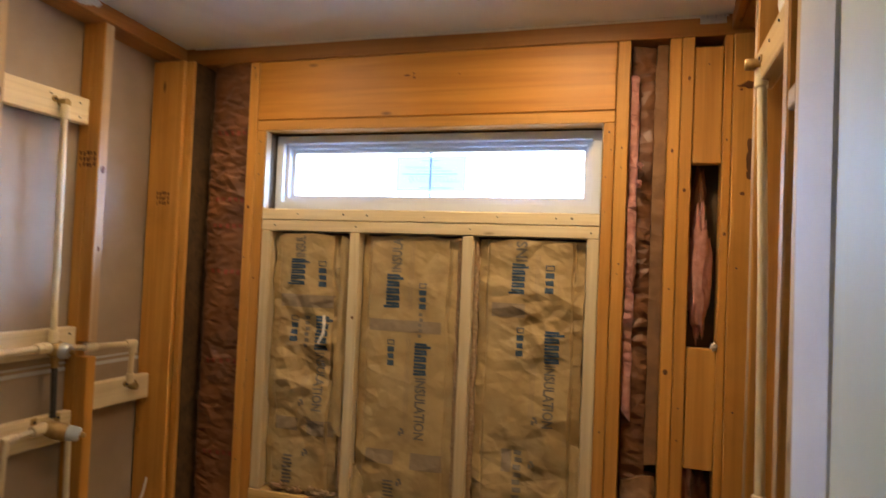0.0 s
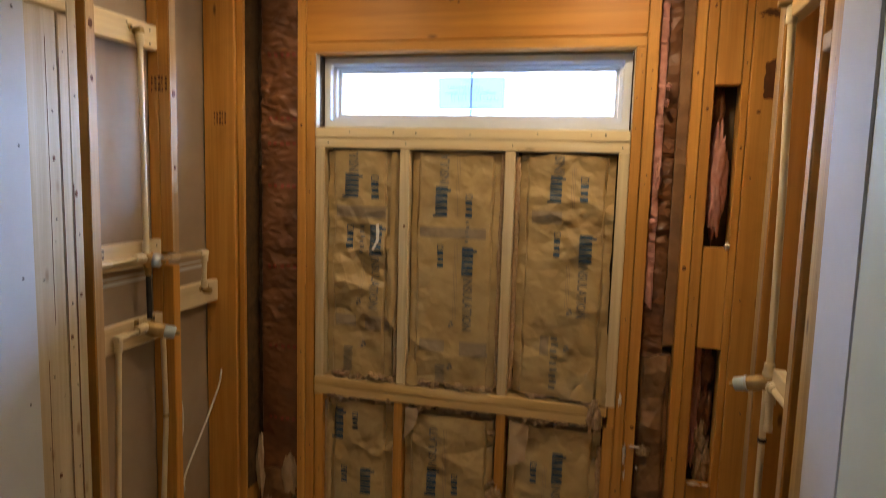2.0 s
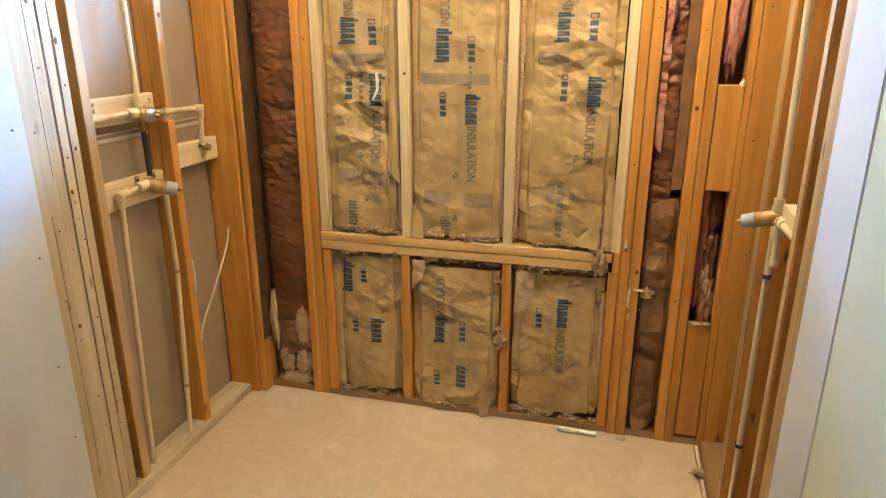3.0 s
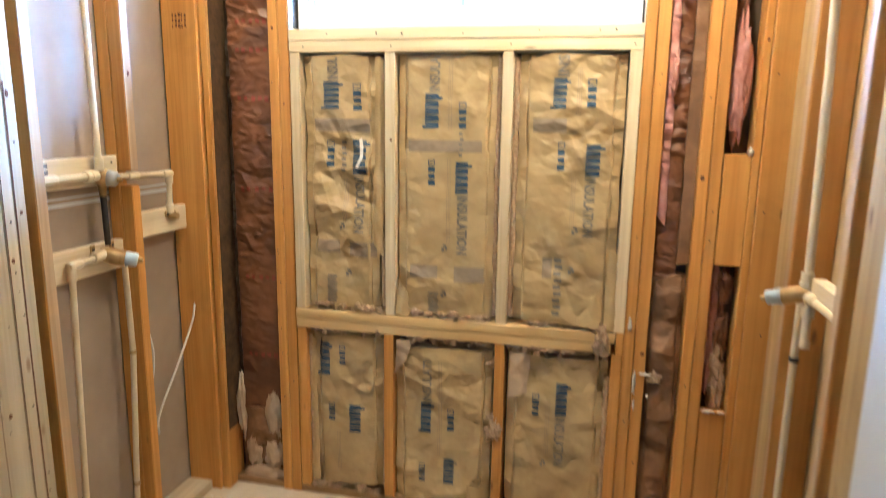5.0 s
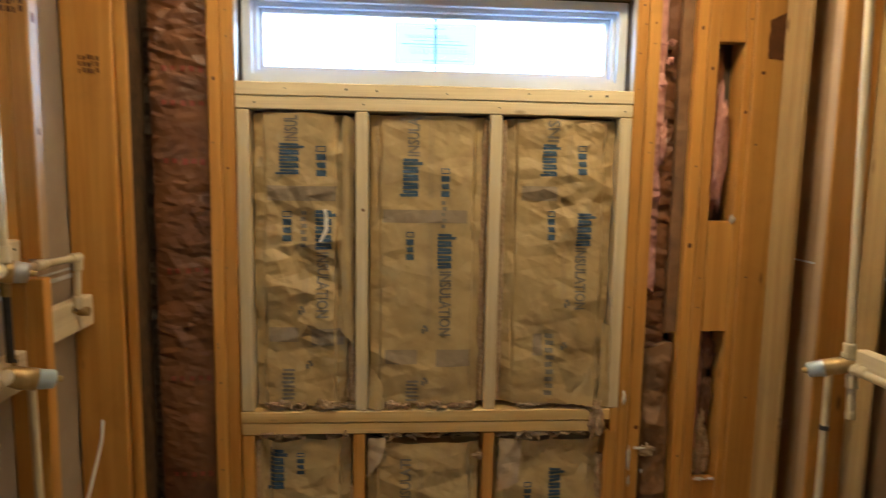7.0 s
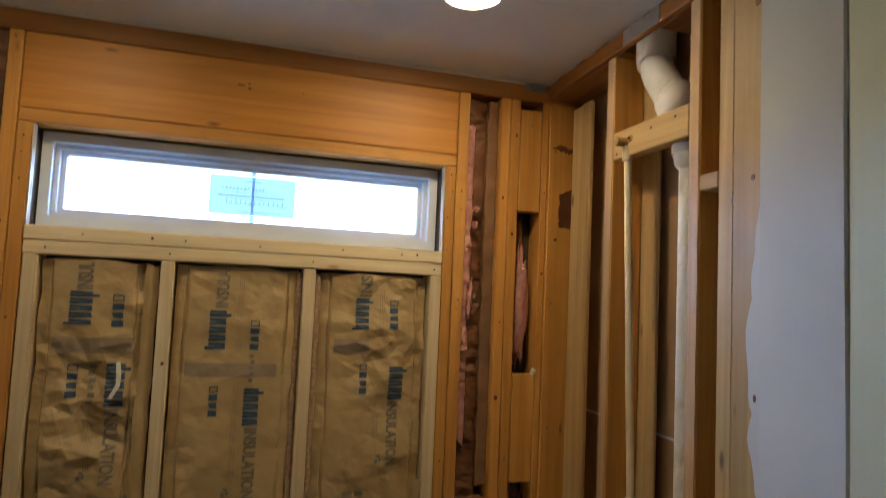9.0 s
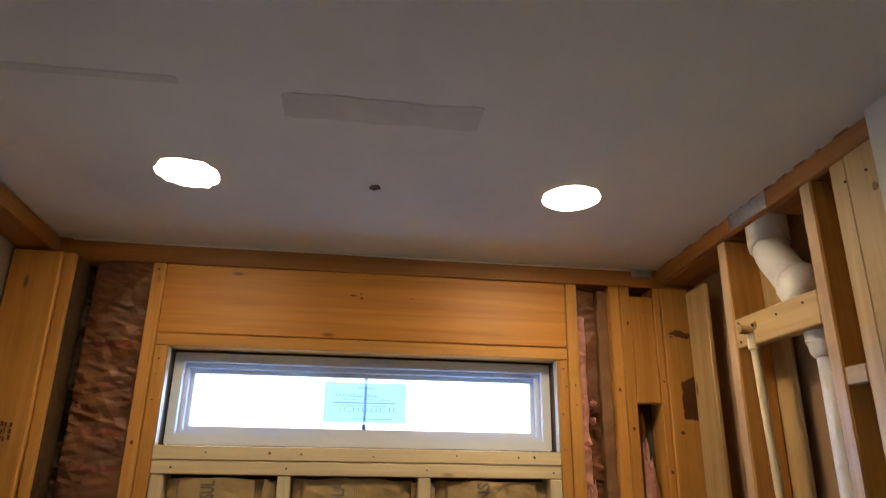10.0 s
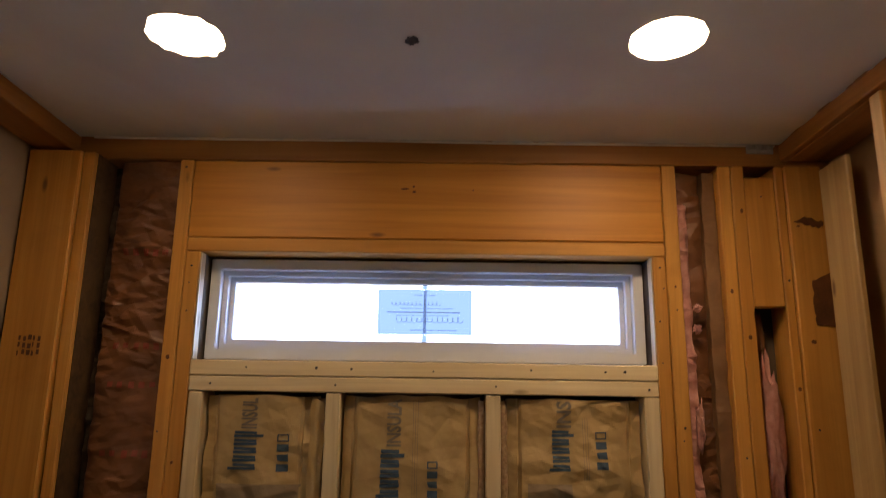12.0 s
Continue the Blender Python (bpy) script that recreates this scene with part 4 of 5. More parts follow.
def drop_ear(parent, x, y, z, sign):
    """A brass outlet with two fixing ears, screwed to a block and facing the room."""
    part("brass_outlet", tube_bm([(x, y, z), (x + sign * 0.006, y, z), (x + sign * 0.03, y, z), (x + sign * 0.032, y, z)], [0.011, 0.013, 0.013, 0.010], 16), M_BRASS, parent, smooth=True)
    for dy in (-0.02, 0.02):
        part("fixing_ear", tube_bm([(x, y + dy, z + 0.008), (x + sign * 0.004, y + dy, z + 0.008)], 0.010, 12), M_BRASS, parent)
        part("fixing_screw", tube_bm([(x + sign * 0.0042, y + dy, z + 0.008), (x + sign * 0.007, y + dy, z + 0.008)], 0.0045, 8), M_DARK, parent)


LX, BX = XL - 0.020, XL - 0.045
for y0, y1, z0, z1, x in ((-0.727, -0.392, 2.004, 2.088, BX), (-0.727, -0.392, 1.258, 1.346, BX), (-0.727, -0.392, 0.984, 1.076, BX), (-0.351, -0.068, 1.064, 1.152, BX + 0.016)):
    board("blocking", west, x - 0.032, x, y0, y1, z0, z1, W_NEW["y"])
for z in (1.303, 1.322):
    part("label_bar", box_bm(BX + 0.0002, BX + 0.0010, -0.712, -0.672, z, z + 0.013, 0), M_GREY, west, "unreadable grey print on a block")

t = empty("shower_riser", label="cream plastic water pipe rising to a brass shower outlet", category="pipe")
drop_ear(t, BX, -0.505, 2.048, 1)
pipe(t, [(LX, -0.510, 2.036), (LX, -0.507, 1.7), (LX, -0.503, 1.31)])
sleeve(t, (LX, -0.510, 2.040), (LX, -0.510, 1.995))

t = empty("mixing_valve", label="brass shower mixing valve with a grey stem and cream pipes", category="valve")
sleeve(t, (LX, -0.503, 1.345), (LX, -0.502, 1.305))
part("body", tube_bm([(LX - 0.024, -0.495, 1.286), (LX - 0.010, -0.490, 1.285), (LX + 0.006, -0.482, 1.282), (LX + 0.010, -0.480, 1.282)], [0.020, 0.027, 0.027, 0.021], 18), M_BRASS, t, smooth=True)
part("stem_cap", tube_bm([(LX + 0.006, -0.481, 1.282), (LX + 0.010, -0.480, 1.281), (LX + 0.030, -0.470, 1.278), (LX + 0.034, -0.469, 1.277)], [0.022, 0.0255, 0.0235, 0.017], 18), M_STEEL, t, "dull grey metal stem", smooth=True)
part("stem", tube_bm([(LX + 0.033, -0.469, 1.277), (LX + 0.046, -0.464, 1.275)], [0.008, 0.006], 12), M_BRASS, t, smooth=True)
pipe(t, [(LX - 0.008, -0.735, 1.289), (LX - 0.008, -0.62, 1.290), (LX - 0.006, -0.510, 1.290)], 0.0105)
sleeve(t, (LX - 0.007, -0.556, 1.290), (LX - 0.006, -0.510, 1.290), 0.017, "union_nut")
part("nut_collar", tube_bm([(LX - 0.007, -0.538, 1.290), (LX - 0.007, -0.528, 1.290)], 0.0195, 8), M_CPVC, t)
sleeve(t, (LX - 0.008, -0.665, 1.290), (LX - 0.008, -0.735, 1.289), 0.015)
pipe(t, bend((LX, -0.470, 1.284), (LX, -0.168, 1.272), (LX - 0.004, -0.172, 1.150), 0.014))
sleeve(t, (LX, -0.385, 1.280), (LX, -0.335, 1.278))
sleeve(t, (LX, -0.206, 1.274), (LX, -0.158, 1.272))
sleeve(t, (LX, -0.168, 1.282), (LX - 0.001, -0.169, 1.236))
drop_ear(t, BX + 0.016, -0.166, 1.122, 1)
sleeve(t, (LX - 0.003, -0.171, 1.166), (LX - 0.004, -0.170, 1.130))
part("copper_stub", tube_bm([(LX - 0.016, -0.478, 1.262), (LX - 0.018, -0.472, 1.07)], 0.009, 12), M_DARK, t, "dark tarnished pipe", smooth=True)
part("stub_fitting", tube_bm([(LX - 0.016, -0.479, 1.268), (LX - 0.016, -0.478, 1.225)], [0.014, 0.010], 12), M_BRASS, t, smooth=True)

t = empty("mixing_valve", label="brass valve with a grey-blue plastic cap and cream pipes", category="valve")
part("body", tube_bm([(LX - 0.020, -0.508, 1.050), (LX - 0.004, -0.500, 1.045), (LX + 0.010, -0.488, 1.037), (LX + 0.034, -0.468, 1.028), (LX + 0.038, -0.466, 1.027)], [0.018, 0.024, 0.0265, 0.0265, 0.022], 18), M_BRASS, t, smooth=True)
part("cap", tube_bm([(LX + 0.036, -0.466, 1.027), (LX + 0.038, -0.465, 1.027), (LX + 0.063, -0.448, 1.022), (LX + 0.066, -0.446, 1.021)], [0.021, 0.0245, 0.022, 0.017], 18), M_CAP, t, "grey-blue plastic cap", smooth=True)
part("tip", tube_bm([(LX + 0.065, -0.446, 1.021), (LX + 0.078, -0.438, 1.019)], [0.010, 0.007], 12), M_BRASS, t, smooth=True)
for dy in (-0.545, -0.462):
    part("bracket", box_bm(BX + 0.0005, BX + 0.006, dy, dy + 0.020, 1.040, 1.080, 0.002), M_BRASS, t)
    part("bracket_screw", tube_bm([(BX + 0.006, dy + 0.010, 1.066), (BX + 0.009, dy + 0.010, 1.066)], 0.0045, 8), M_DARK, t)
pipe(t, bend((LX - 0.004, -0.510, 1.048), (LX - 0.004, -0.642, 1.036), (LX - 0.012, -0.675, 0.03), 0.014))
sleeve(t, (LX - 0.004, -0.556, 1.044), (LX - 0.004, -0.508, 1.049), 0.017, "union_nut")
sleeve(t, (LX - 0.004, -0.606, 1.039), (LX - 0.004, -0.654, 1.036))
sleeve(t, (LX - 0.004, -0.642, 1.047), (LX - 0.005, -0.644, 0.992))
pipe(t, [(LX, -0.428, 1.02), (LX, -0.420, 0.7), (LX - 0.002, -0.466, 0.03)])
for z, y in ((0.70, -0.421), (0.24, -0.452)):
    part("pipe_clip", tube_bm([(LX, y, z - 0.006), (LX, y, z + 0.006)], 0.012, 14), M_BRASS, t)

t = empty("cable", label="loose white electric cable hanging from a stud", category="cable")
pipe(t, smooth_path([(-0.966, -0.060, 0.775), (-0.964, -0.070, 0.755), (-0.962, -0.095, 0.70), (-0.968, -0.180, 0.575), (-0.978, -0.270, 0.45), (-0.98, -0.300, 0.40), (-0.98, -0.305, 0.37)]), 0.0042, "cable_sheath", M_CABLE)
part("cable_end", tube_bm([(-0.98, -0.305, 0.372), (-0.982, -0.300, 0.345)], 0.0045, 8), M_STEEL, t)
t = empty("cable", label="thin white cable curving behind a stud", category="cable")
pipe(t, smooth_path([(-1.01, -0.31, 0.80), (-1.005, -0.285, 0.72), (-1.0, -0.275, 0.64), (-1.0, -0.285, 0.56), (-1.005, -0.315, 0.50)]), 0.0035, "cable_sheath", M_CABLE)

# right wall
RX, SY = XR + 0.022, -0.426
board("blocking", east, XR + 0.006, XR + 0.044, -0.749, -0.418, 2.035, 2.115, W_MID["y"])
board("blocking", east, XR + 0.028, XR + 0.060, -0.749, -0.53, 1.045, 1.110, W_NEW["y"])
t = empty("shower_riser", label="cream plastic pipe rising to a brass outlet on a block", category="pipe")
drop_ear(t, XR + 0.006, -0.485, 2.075, -1)
pipe(t, [(RX - 0.012, -0.485, 2.06), (RX, -0.492, 1.6), (RX + 0.002, -0.515, 1.12)], 0.0105)
sleeve(t, (RX - 0.012, -0.485, 2.066), (RX - 0.012, -0.485, 2.022), 0.0145)
t = empty("mixing_valve", label="brass shower valve with a grey-blue cap on cream pipes", category="valve")
part("body", tube_bm([(RX + 0.010, -0.525, 1.072), (RX - 0.004, -0.516, 1.068), (RX - 0.044, -0.496, 1.054), (RX - 0.049, -0.494, 1.053)], [0.015, 0.021, 0.0215, 0.017], 18), M_BRASS, t, smooth=True)
part("cap", tube_bm([(RX - 0.047, -0.494, 1.053), (RX - 0.049, -0.494, 1.053), (RX - 0.076, -0.481, 1.044), (RX - 0.079, -0.480, 1.043)], [0.018, 0.0205, 0.0185, 0.014], 18), M_CAP, t, "grey-blue plastic cap", smooth=True)
part("tip", tube_bm([(RX - 0.078, -0.480, 1.043), (RX - 0.089, -0.475, 1.040)], [0.009, 0.006], 12), M_BRASS, t, smooth=True)
part("cap_ring", tube_bm([(RX - 0.046, -0.4955, 1.0535), (RX - 0.051, -0.493, 1.052)], 0.0222, 18), M_STEEL, t, smooth=True)
sleeve(t, (RX, -0.517, 1.122), (RX, -0.519, 1.082), 0.0145, "union_nut")
part("nut_collar", tube_bm([(RX, -0.5175, 1.098), (RX, -0.518, 1.088)], 0.0175, 8), M_CPVC, t)
sleeve(t, (RX + 0.004, -0.530, 1.060), (RX + 0.009, -0.574, 1.063), 0.0150, "union_nut")
part("nut_collar", tube_bm([(RX + 0.005, -0.540, 1.061), (RX + 0.006, -0.551, 1.061)], 0.0180, 8), M_CPVC, t)
pipe(t, [(RX + 0.006, -0.53, 1.060), (RX + 0.012, -0.755, 1.058)], 0.0105)
pipe(t, [(RX + 0.006, -0.525, 1.045), (RX + 0.006, -0.532, 0.945)], 0.0100, "stub")
sleeve(t, (RX + 0.006, -0.527, 1.045), (RX + 0.006, -0.529, 1.012), 0.0145, "union_nut")
sleeve(t, (RX + 0.006, -0.532, 0.955), (RX + 0.006, -0.533, 0.935), 0.0115, "stub_end")
t = empty("water_pipe", label="cream plastic supply pipe clipped along a stud", category="pipe")
pipe(t, [(RX + 0.018, SY, 1.05), (RX + 0.018, SY - 0.002, 0.5), (RX + 0.018, SY - 0.006, 0.035)])
for z in (0.87, 0.30):
    part("pipe_clip", tube_bm([(RX + 0.018, SY - 0.001, z - 0.006), (RX + 0.018, SY - 0.001, z + 0.006)], 0.0125, 14), M_DARK, t, "black plastic clip")

t = empty("drain_vent", label="white plastic vent pipe with a double bend", category="pipe")
vx = XR + 0.072
part("bend", tube_bm(smooth_path([(vx, -0.520, 2.372), (vx, -0.520, 2.32), (vx, -0.521, 2.285), (vx, -0.530, 2.254), (vx, -0.555, 2.222), (vx, -0.612, 2.153), (vx, -0.660, 2.094), (vx, -0.671, 2.05), (vx, -0.672, 2.01)], 6), 0.045, 24), M_PVC, t, smooth=True)
part("hub", tube_bm([(vx, -0.520, 2.395), (vx, -0.520, 2.282), (vx, -0.5205, 2.279), (vx, -0.521, 2.278)], [0.0535, 0.0535, 0.052, 0.046], 24), M_PVC, t, smooth=True)
part("hub", tube_bm([(vx, -0.600, 2.171), (vx, -0.601, 2.170), (vx, -0.604, 2.167), (vx, -0.652, 2.101), (vx, -0.653, 2.100)], [0.046, 0.052, 0.0535, 0.0535, 0.046], 24), M_PVC, t, smooth=True)
part("riser", tube_bm([(vx, -0.672, 2.05), (vx, -0.672, 0.0)], 0.027, 20), M_PVC, t, "straight white pipe", smooth=True)
part("reducer", tube_bm([(vx, -0.672, 2.03), (vx, -0.672, 1.985), (vx, -0.672, 1.975)], [0.046, 0.038, 0.030], 20), M_PVC, t, smooth=True)

# ---- small things ----
t = empty("silver_tube", label="short silver tube lying on the subfloor", category="tube")
part("tube", tube_bm([(0.440, -0.030, 0.012), (0.5225, -0.033, 0.012)], 0.011, 14), M_TUBE, t, smooth=True)
part("tube", tube_bm([(0.5235, -0.033, 0.012), (0.590, -0.036, 0.012)], 0.0105, 14), M_TUBE, t, smooth=True)
part("collar", tube_bm([(0.518, -0.0328, 0.012), (0.528, -0.0332, 0.012)], 0.0118, 14), M_STEEL, t, smooth=True)
scrap = part("fibre_scrap", blob_bm((0.985, -0.19, 0.012), (0.045, 0.022, 0.014), 91, 0.5, 3), M_FLUFF, smooth=True)
tagged(scrap, "twisted scrap of tan fibre on the subfloor", "scrap")
scrap = part("foam_scrap", blob_bm((0.690, -0.03, 0.008), (0.018, 0.012, 0.009), 92, 0.5, 2), M_FOAM, smooth=True)
tagged(scrap, "small white crumb of foam on the subfloor", "scrap")
for k, (x, y) in enumerate(((-0.35, -0.10), (0.10, -0.16), (-0.88, -0.42), (-0.905, -0.12), (0.30, -0.24))):
    s = part("debris_chip", blob_bm((x, y, 0.003), (0.006 + 0.002 * k, 0.005, 0.0035), 100 + k, 0.6, 1), M_FOAM)
    tagged(s, "tiny pale chip lying on the subfloor", "debris", group="chips on the floor")
bag = part("white_bag", blob_bm((1.045, -0.60, 0.10), (0.035, 0.075, 0.10), 93, 0.25, 3), M_PVC, smooth=True)
tagged(bag, "white crumpled lump standing in the wall bay", "bag")

# drips of foam and old caulk
for k, (x, y, z, sx, sy, sz) in enumerate(((0.643, -0.003, 0.80, 0.006, 0.004, 0.022), (0.668, -0.003, 0.60, 0.006, 0.004, 0.035), (0.672, -0.003, 0.52, 0.004, 0.004, 0.018), (0.700, -0.004, 0.63, 0.020, 0.004, 0.004), (0.715, 0.002, 0.55, 0.005, 0.004, 0.006), (0.966, 0.002, 1.385, 0.009, 0.006, 0.013), (0.955, 0.0, 0.519, 0.012, 0.006, 0.004), (0.915, 0.0, 0.518, 0.020, 0.006, 0.004))):
    part("foam_drip", blob_bm((x, y, z), (0.8 * sx, sy, 0.8 * sz), 120 + k, 1.1, 3), M_FOAM, north, "dried white foam", smooth=True)
for k in range(46):
    x = -0.90 + 1.86 * (k + rnd.random()) / 46
    big = 2.2 if 0.26 < x < 0.31 else 1.0
    part("caulk_bead", blob_bm((x, -0.001, CEIL - 0.002), (rnd.uniform(0.012, 0.034), 0.004, rnd.uniform(0.0015, 0.0035) * big), 140 + k, 0.6, 1), M_PRIMER, north)
for k in range(22):
    y = -0.96 + 0.94 * (k + rnd.random()) / 22
    part("caulk_bead", blob_bm((XL + 0.013, y, CEIL - 0.003), (0.003, rnd.uniform(0.010, 0.034), rnd.uniform(0.0012, 0.0036)), 200 + k, 0.6, 1), M_PRIMER, west)
    part("torn_edge", blob_bm((XR - 0.001, y, CEIL - 0.003), (0.003, rnd.uniform(0.010, 0.034), rnd.uniform(0.0012, 0.0036)), 240 + k, 0.6, 1), M_DULLCHIP if k % 3 else M_PRIMER, east)
for k, (y, z, sy, sz) in enumerate(((-0.60, 2.358, 0.07, 0.018), (-0.52, 2.350, 0.05, 0.016), (-0.66, 2.366, 0.04, 0.012), (-0.46, 2.362, 0.03, 0.012))):
    part("plaster_smear", blob_bm((XL + 0.0125, y, z), (0.0025, sy, sz), 270 + k, 0.5, 3), M_PRIMER, west, "smear of old white plaster")
board("caulk_line", north, -0.90, 0.98, -0.004, -0.0005, CEIL - 0.007, CEIL - 0.001, M_FOAM, bev=0.001, wobble=0.003, label="cracked cream caulk line")
part("steel_tab", box_bm(0.90, 0.975, -0.004, -0.001, 2.352, 2.376, 0.001), M_STEEL, north, "bent galvanised tab")
for k in range(6):
    part("steel_tooth", box_bm(0.905 + 0.012 * k, 0.911 + 0.012 * k, -0.010, -0.0045, 2.364, 2.376, 0.0005), M_STEEL, north)

# ceiling patches
# black lump on the uncut ceiling, painting the darkness inside a small hole
spot = part("ceiling_hole", blob_bm((0.003, -0.492, CEIL - 0.001), (0.013, 0.015, 0.003), 300, 0.5, 3), M_DARK)
climbing = [spot]
tagged(spot, "small ragged black blob painted for a hole in the ceiling", "hole", kind="structure")
# the first strip paints a drywall seam's shadow, the second is a compound smear
for x0, x1, y0, y1, s in ((-1.0, -0.393, -0.905, -0.881, 1), (-0.20, 0.21, -0.886, -0.797, 2)):
    bm = bmesh.new()
    ring = []
    n = 60
    for k in range(n):
        a = 2 * math.pi * k / n
        c, d = math.cos(a), math.sin(a)
        q = max(abs(c), abs(d))
        x = (x0 + x1) / 2 + (x1 - x0) / 2 * c / q * (1 + 0.02 * noise.noise((c * 4, d * 4, s)))
        y = (y0 + y1) / 2 + (y1 - y0) / 2 * d / q * (1 + 0.25 * noise.noise((c * 5, d * 5, s + 3)))
        ring.append(bm.verts.new((x, y, CEIL - 0.0012)))
    bm.faces.new(ring)
    r = bmesh.ops.extrude_face_region(bm, geom=bm.faces[:])
    for g in r["geom"]:
        if isinstance(g, bmesh.types.BMVert):
            g.co.z = CEIL - 0.0002
    bmesh.ops.recalc_face_normals(bm, faces=bm.faces[:])
    p = part("ceiling_patch", bm, M_PATCH)
    climbing.append(p)
    tagged(p, "grey ceiling mark for joint compound and seam shade", "patch", kind="structure")

# knots, stains, stamps, nails and screws
DISC = bpy.data.meshes.new("nail")
dm = tube_bm([(0, 0, -0.001), (0, 0, 0.0012), (0, 0, 0.0018)], [0.0042, 0.0042, 0.003], 8)
dm.to_mesh(DISC)
dm.free()
DISC.materials.append(M_DARK)


def nail(parent, at, facing, size=1.0, name="nail"):
    ob = new(name, DISC)
    ob.parent = parent
    rot = {"-y": (90, 0, 0), "+x": (0, 90, 0), "-x": (0, -90, 0), "-z": (180, 0, 0)}[facing]
    ob.matrix_basis = pose(*at, *rot) @ Matrix.Diagonal((0.68 * size, 0.68 * size, 1, 1))
    return ob


def knot(parent, at, facing, w, h):
    """A dark oval knot set in a board's face."""
    bm = tube_bm([(0, 0, -0.001), (0, 0, 0.0006)], 1.0, 14)
    for v in bm.verts:
        k = 1 + 0.18 * noise.noise(Vector((v.co.x * 2, v.co.y * 2, at[2] * 7)))
        v.co.x *= 0.68 * w * k
        v.co.y *= 0.68 * h * k
    ob = part("knot", bm, M_KNOT, parent)
    rot = {"-y": (90, 0, 0), "+x": (90, 0, 90), "-x": (90, 0, -90)}[facing]
    ob.matrix_basis = pose(*at, *rot)


for x, z, w, h in ((-0.036, 2.240, 0.016, 0.004), (-0.010, 2.232, 0.008, 0.005), (-0.012, 2.247, 0.005, 0.004), (0.15, 2.238, 0.003, 0.003)):
    knot(north, (x, 0.0005, z), "-y", w, h)
for x, z, w, h in ((0.684, 1.98, 0.004, 0.005), (0.832, 1.30, 0.010, 0.013), (0.690, 0.70, 0.011, 0.010), (0.87, 1.85, 0.007, 0.009), (0.875, 2.19, 0.006, 0.010), (0.832, 1.97, 0.006, 0.009), (-0.636, 1.78, 0.007, 0.009), (-0.60, 1.52, 0.005, 0.006), (0.985, 1.72, 0.006, 0.008), (1.03, 1.84, 0.010, 0.008), (-0.2, 1.4, 0.007, 0.008)):
    knot(north, (x, -0.0003 if x < 0.99 else -0.0065, z), "-y", w, h)
for x, z, s in ((-0.636, 2.295, 1), (-0.596, 2.02, 1), (-0.598, 1.90, 0.8), (0.645, 2.03, 1), (0.645, 1.10, 1), (0.686, 1.62, 1), (-0.16, 1.755, 1.1), (-0.43, 1.757, 0.8), (0.05, 1.752, 0.8), (0.30, 1.758, 0.9), (0.49, 1.756, 1), (-0.25, 1.757, 1.3), (0.54, 1.757, 1.3), (-0.52, 1.715, 1), (-0.20, 1.715, 1), (0.21, 1.716, 0.9), (0.60, 1.713, 1), (-0.635, 0.86, 1), (-0.635, 0.40, 1), (0.685, 0.30, 1), (0.835, 0.60, 1), (0.645, 0.45, 1), (0.87, 1.10, 0.9), (0.835, 1.55, 0.9), (-0.61, 1.22, 0.8), (0.93, 2.23, 0.8), (1.02, 1.62, 1), (1.02, 1.20, 1), (1.05, 0.80, 1), (0.984, 2.0, 1)):
    nail(north, (x, -0.0022 if x < 0.99 and not 1.73 < z < 1.775 else (-0.008 if x > 0.99 else -0.004), z), "-y", s)
for y, z in ((-1.022, 2.30), (-1.020, 2.12), (-1.022, 2.0), (-1.02, 1.65), (-1.025, 1.30), (-1.02, 0.95), (-1.03, 0.62), (-1.02, 0.38), (-1.03, 0.15)):
    nail(west, (XL + 0.0135, y, z), "+x", 1.0, "drywall_screw")
for y, z in ((-0.82, 2.28), (-0.82, 1.80), (-0.82, 1.40), (-0.855, 1.2), (-0.90, 1.75), (-0.90, 1.45), (-0.865, 2.16), (-0.865, 2.13), (-0.865, 2.10), (-0.93, 1.0), (-0.85, 0.7), (-0.90, 0.45)):
    nail(west, (XL + 0.0055, y, z), "+x", 0.9)
for y, z, w, h in ((-0.90, 1.62, 0.006, 0.010), (-0.825, 1.52, 0.006, 0.014), (-0.86, 1.10, 0.007, 0.010), (-0.82, 1.22, 0.006, 0.008), (-0.92, 0.70, 0.007, 0.010)):
    knot(west, (XL + 0.0045, y, z), "+x", w, h)
for y, z, w, h in ((-0.747, 2.02, 0.012, 0.02), (-0.748, 1.86, 0.008, 0.014), (-0.371, 1.86, 0.012, 0.018), (-0.37, 1.60, 0.007, 0.012)):
    knot(west, (XL + 0.0012, y, z), "+x", w, h)
for y, z in ((-0.43, 2.066), (-0.43, 2.020), (-0.70, 2.06), (-0.54, 2.07), (-0.42, 1.325), (-0.70, 1.03)):
    nail(west, (BX + 0.001, y, z), "+x", 1.1)
for y, z, w, h in ((-0.97, 2.27, 0.010, 0.013), (-0.96, 1.90, 0.007, 0.009), (-0.985, 1.10, 0.007, 0.018), (-0.97, 1.45, 0.006, 0.012), (-0.90, 1.86, 0.006, 0.014)):
    knot(east, (XR + 0.0024 if y < -0.9 else XR + 0.0054, y, z), "-x", w, h)
for y, z in ((-0.70, 2.095), (-0.60, 2.09), (-0.44, 2.10), (-0.44, 2.05), (-0.96, 2.31), (-0.90, 2.31)):
    nail(east, (XR + (0.0045 if y > -0.75 else -0.001), y, z), "-x", 1.1)


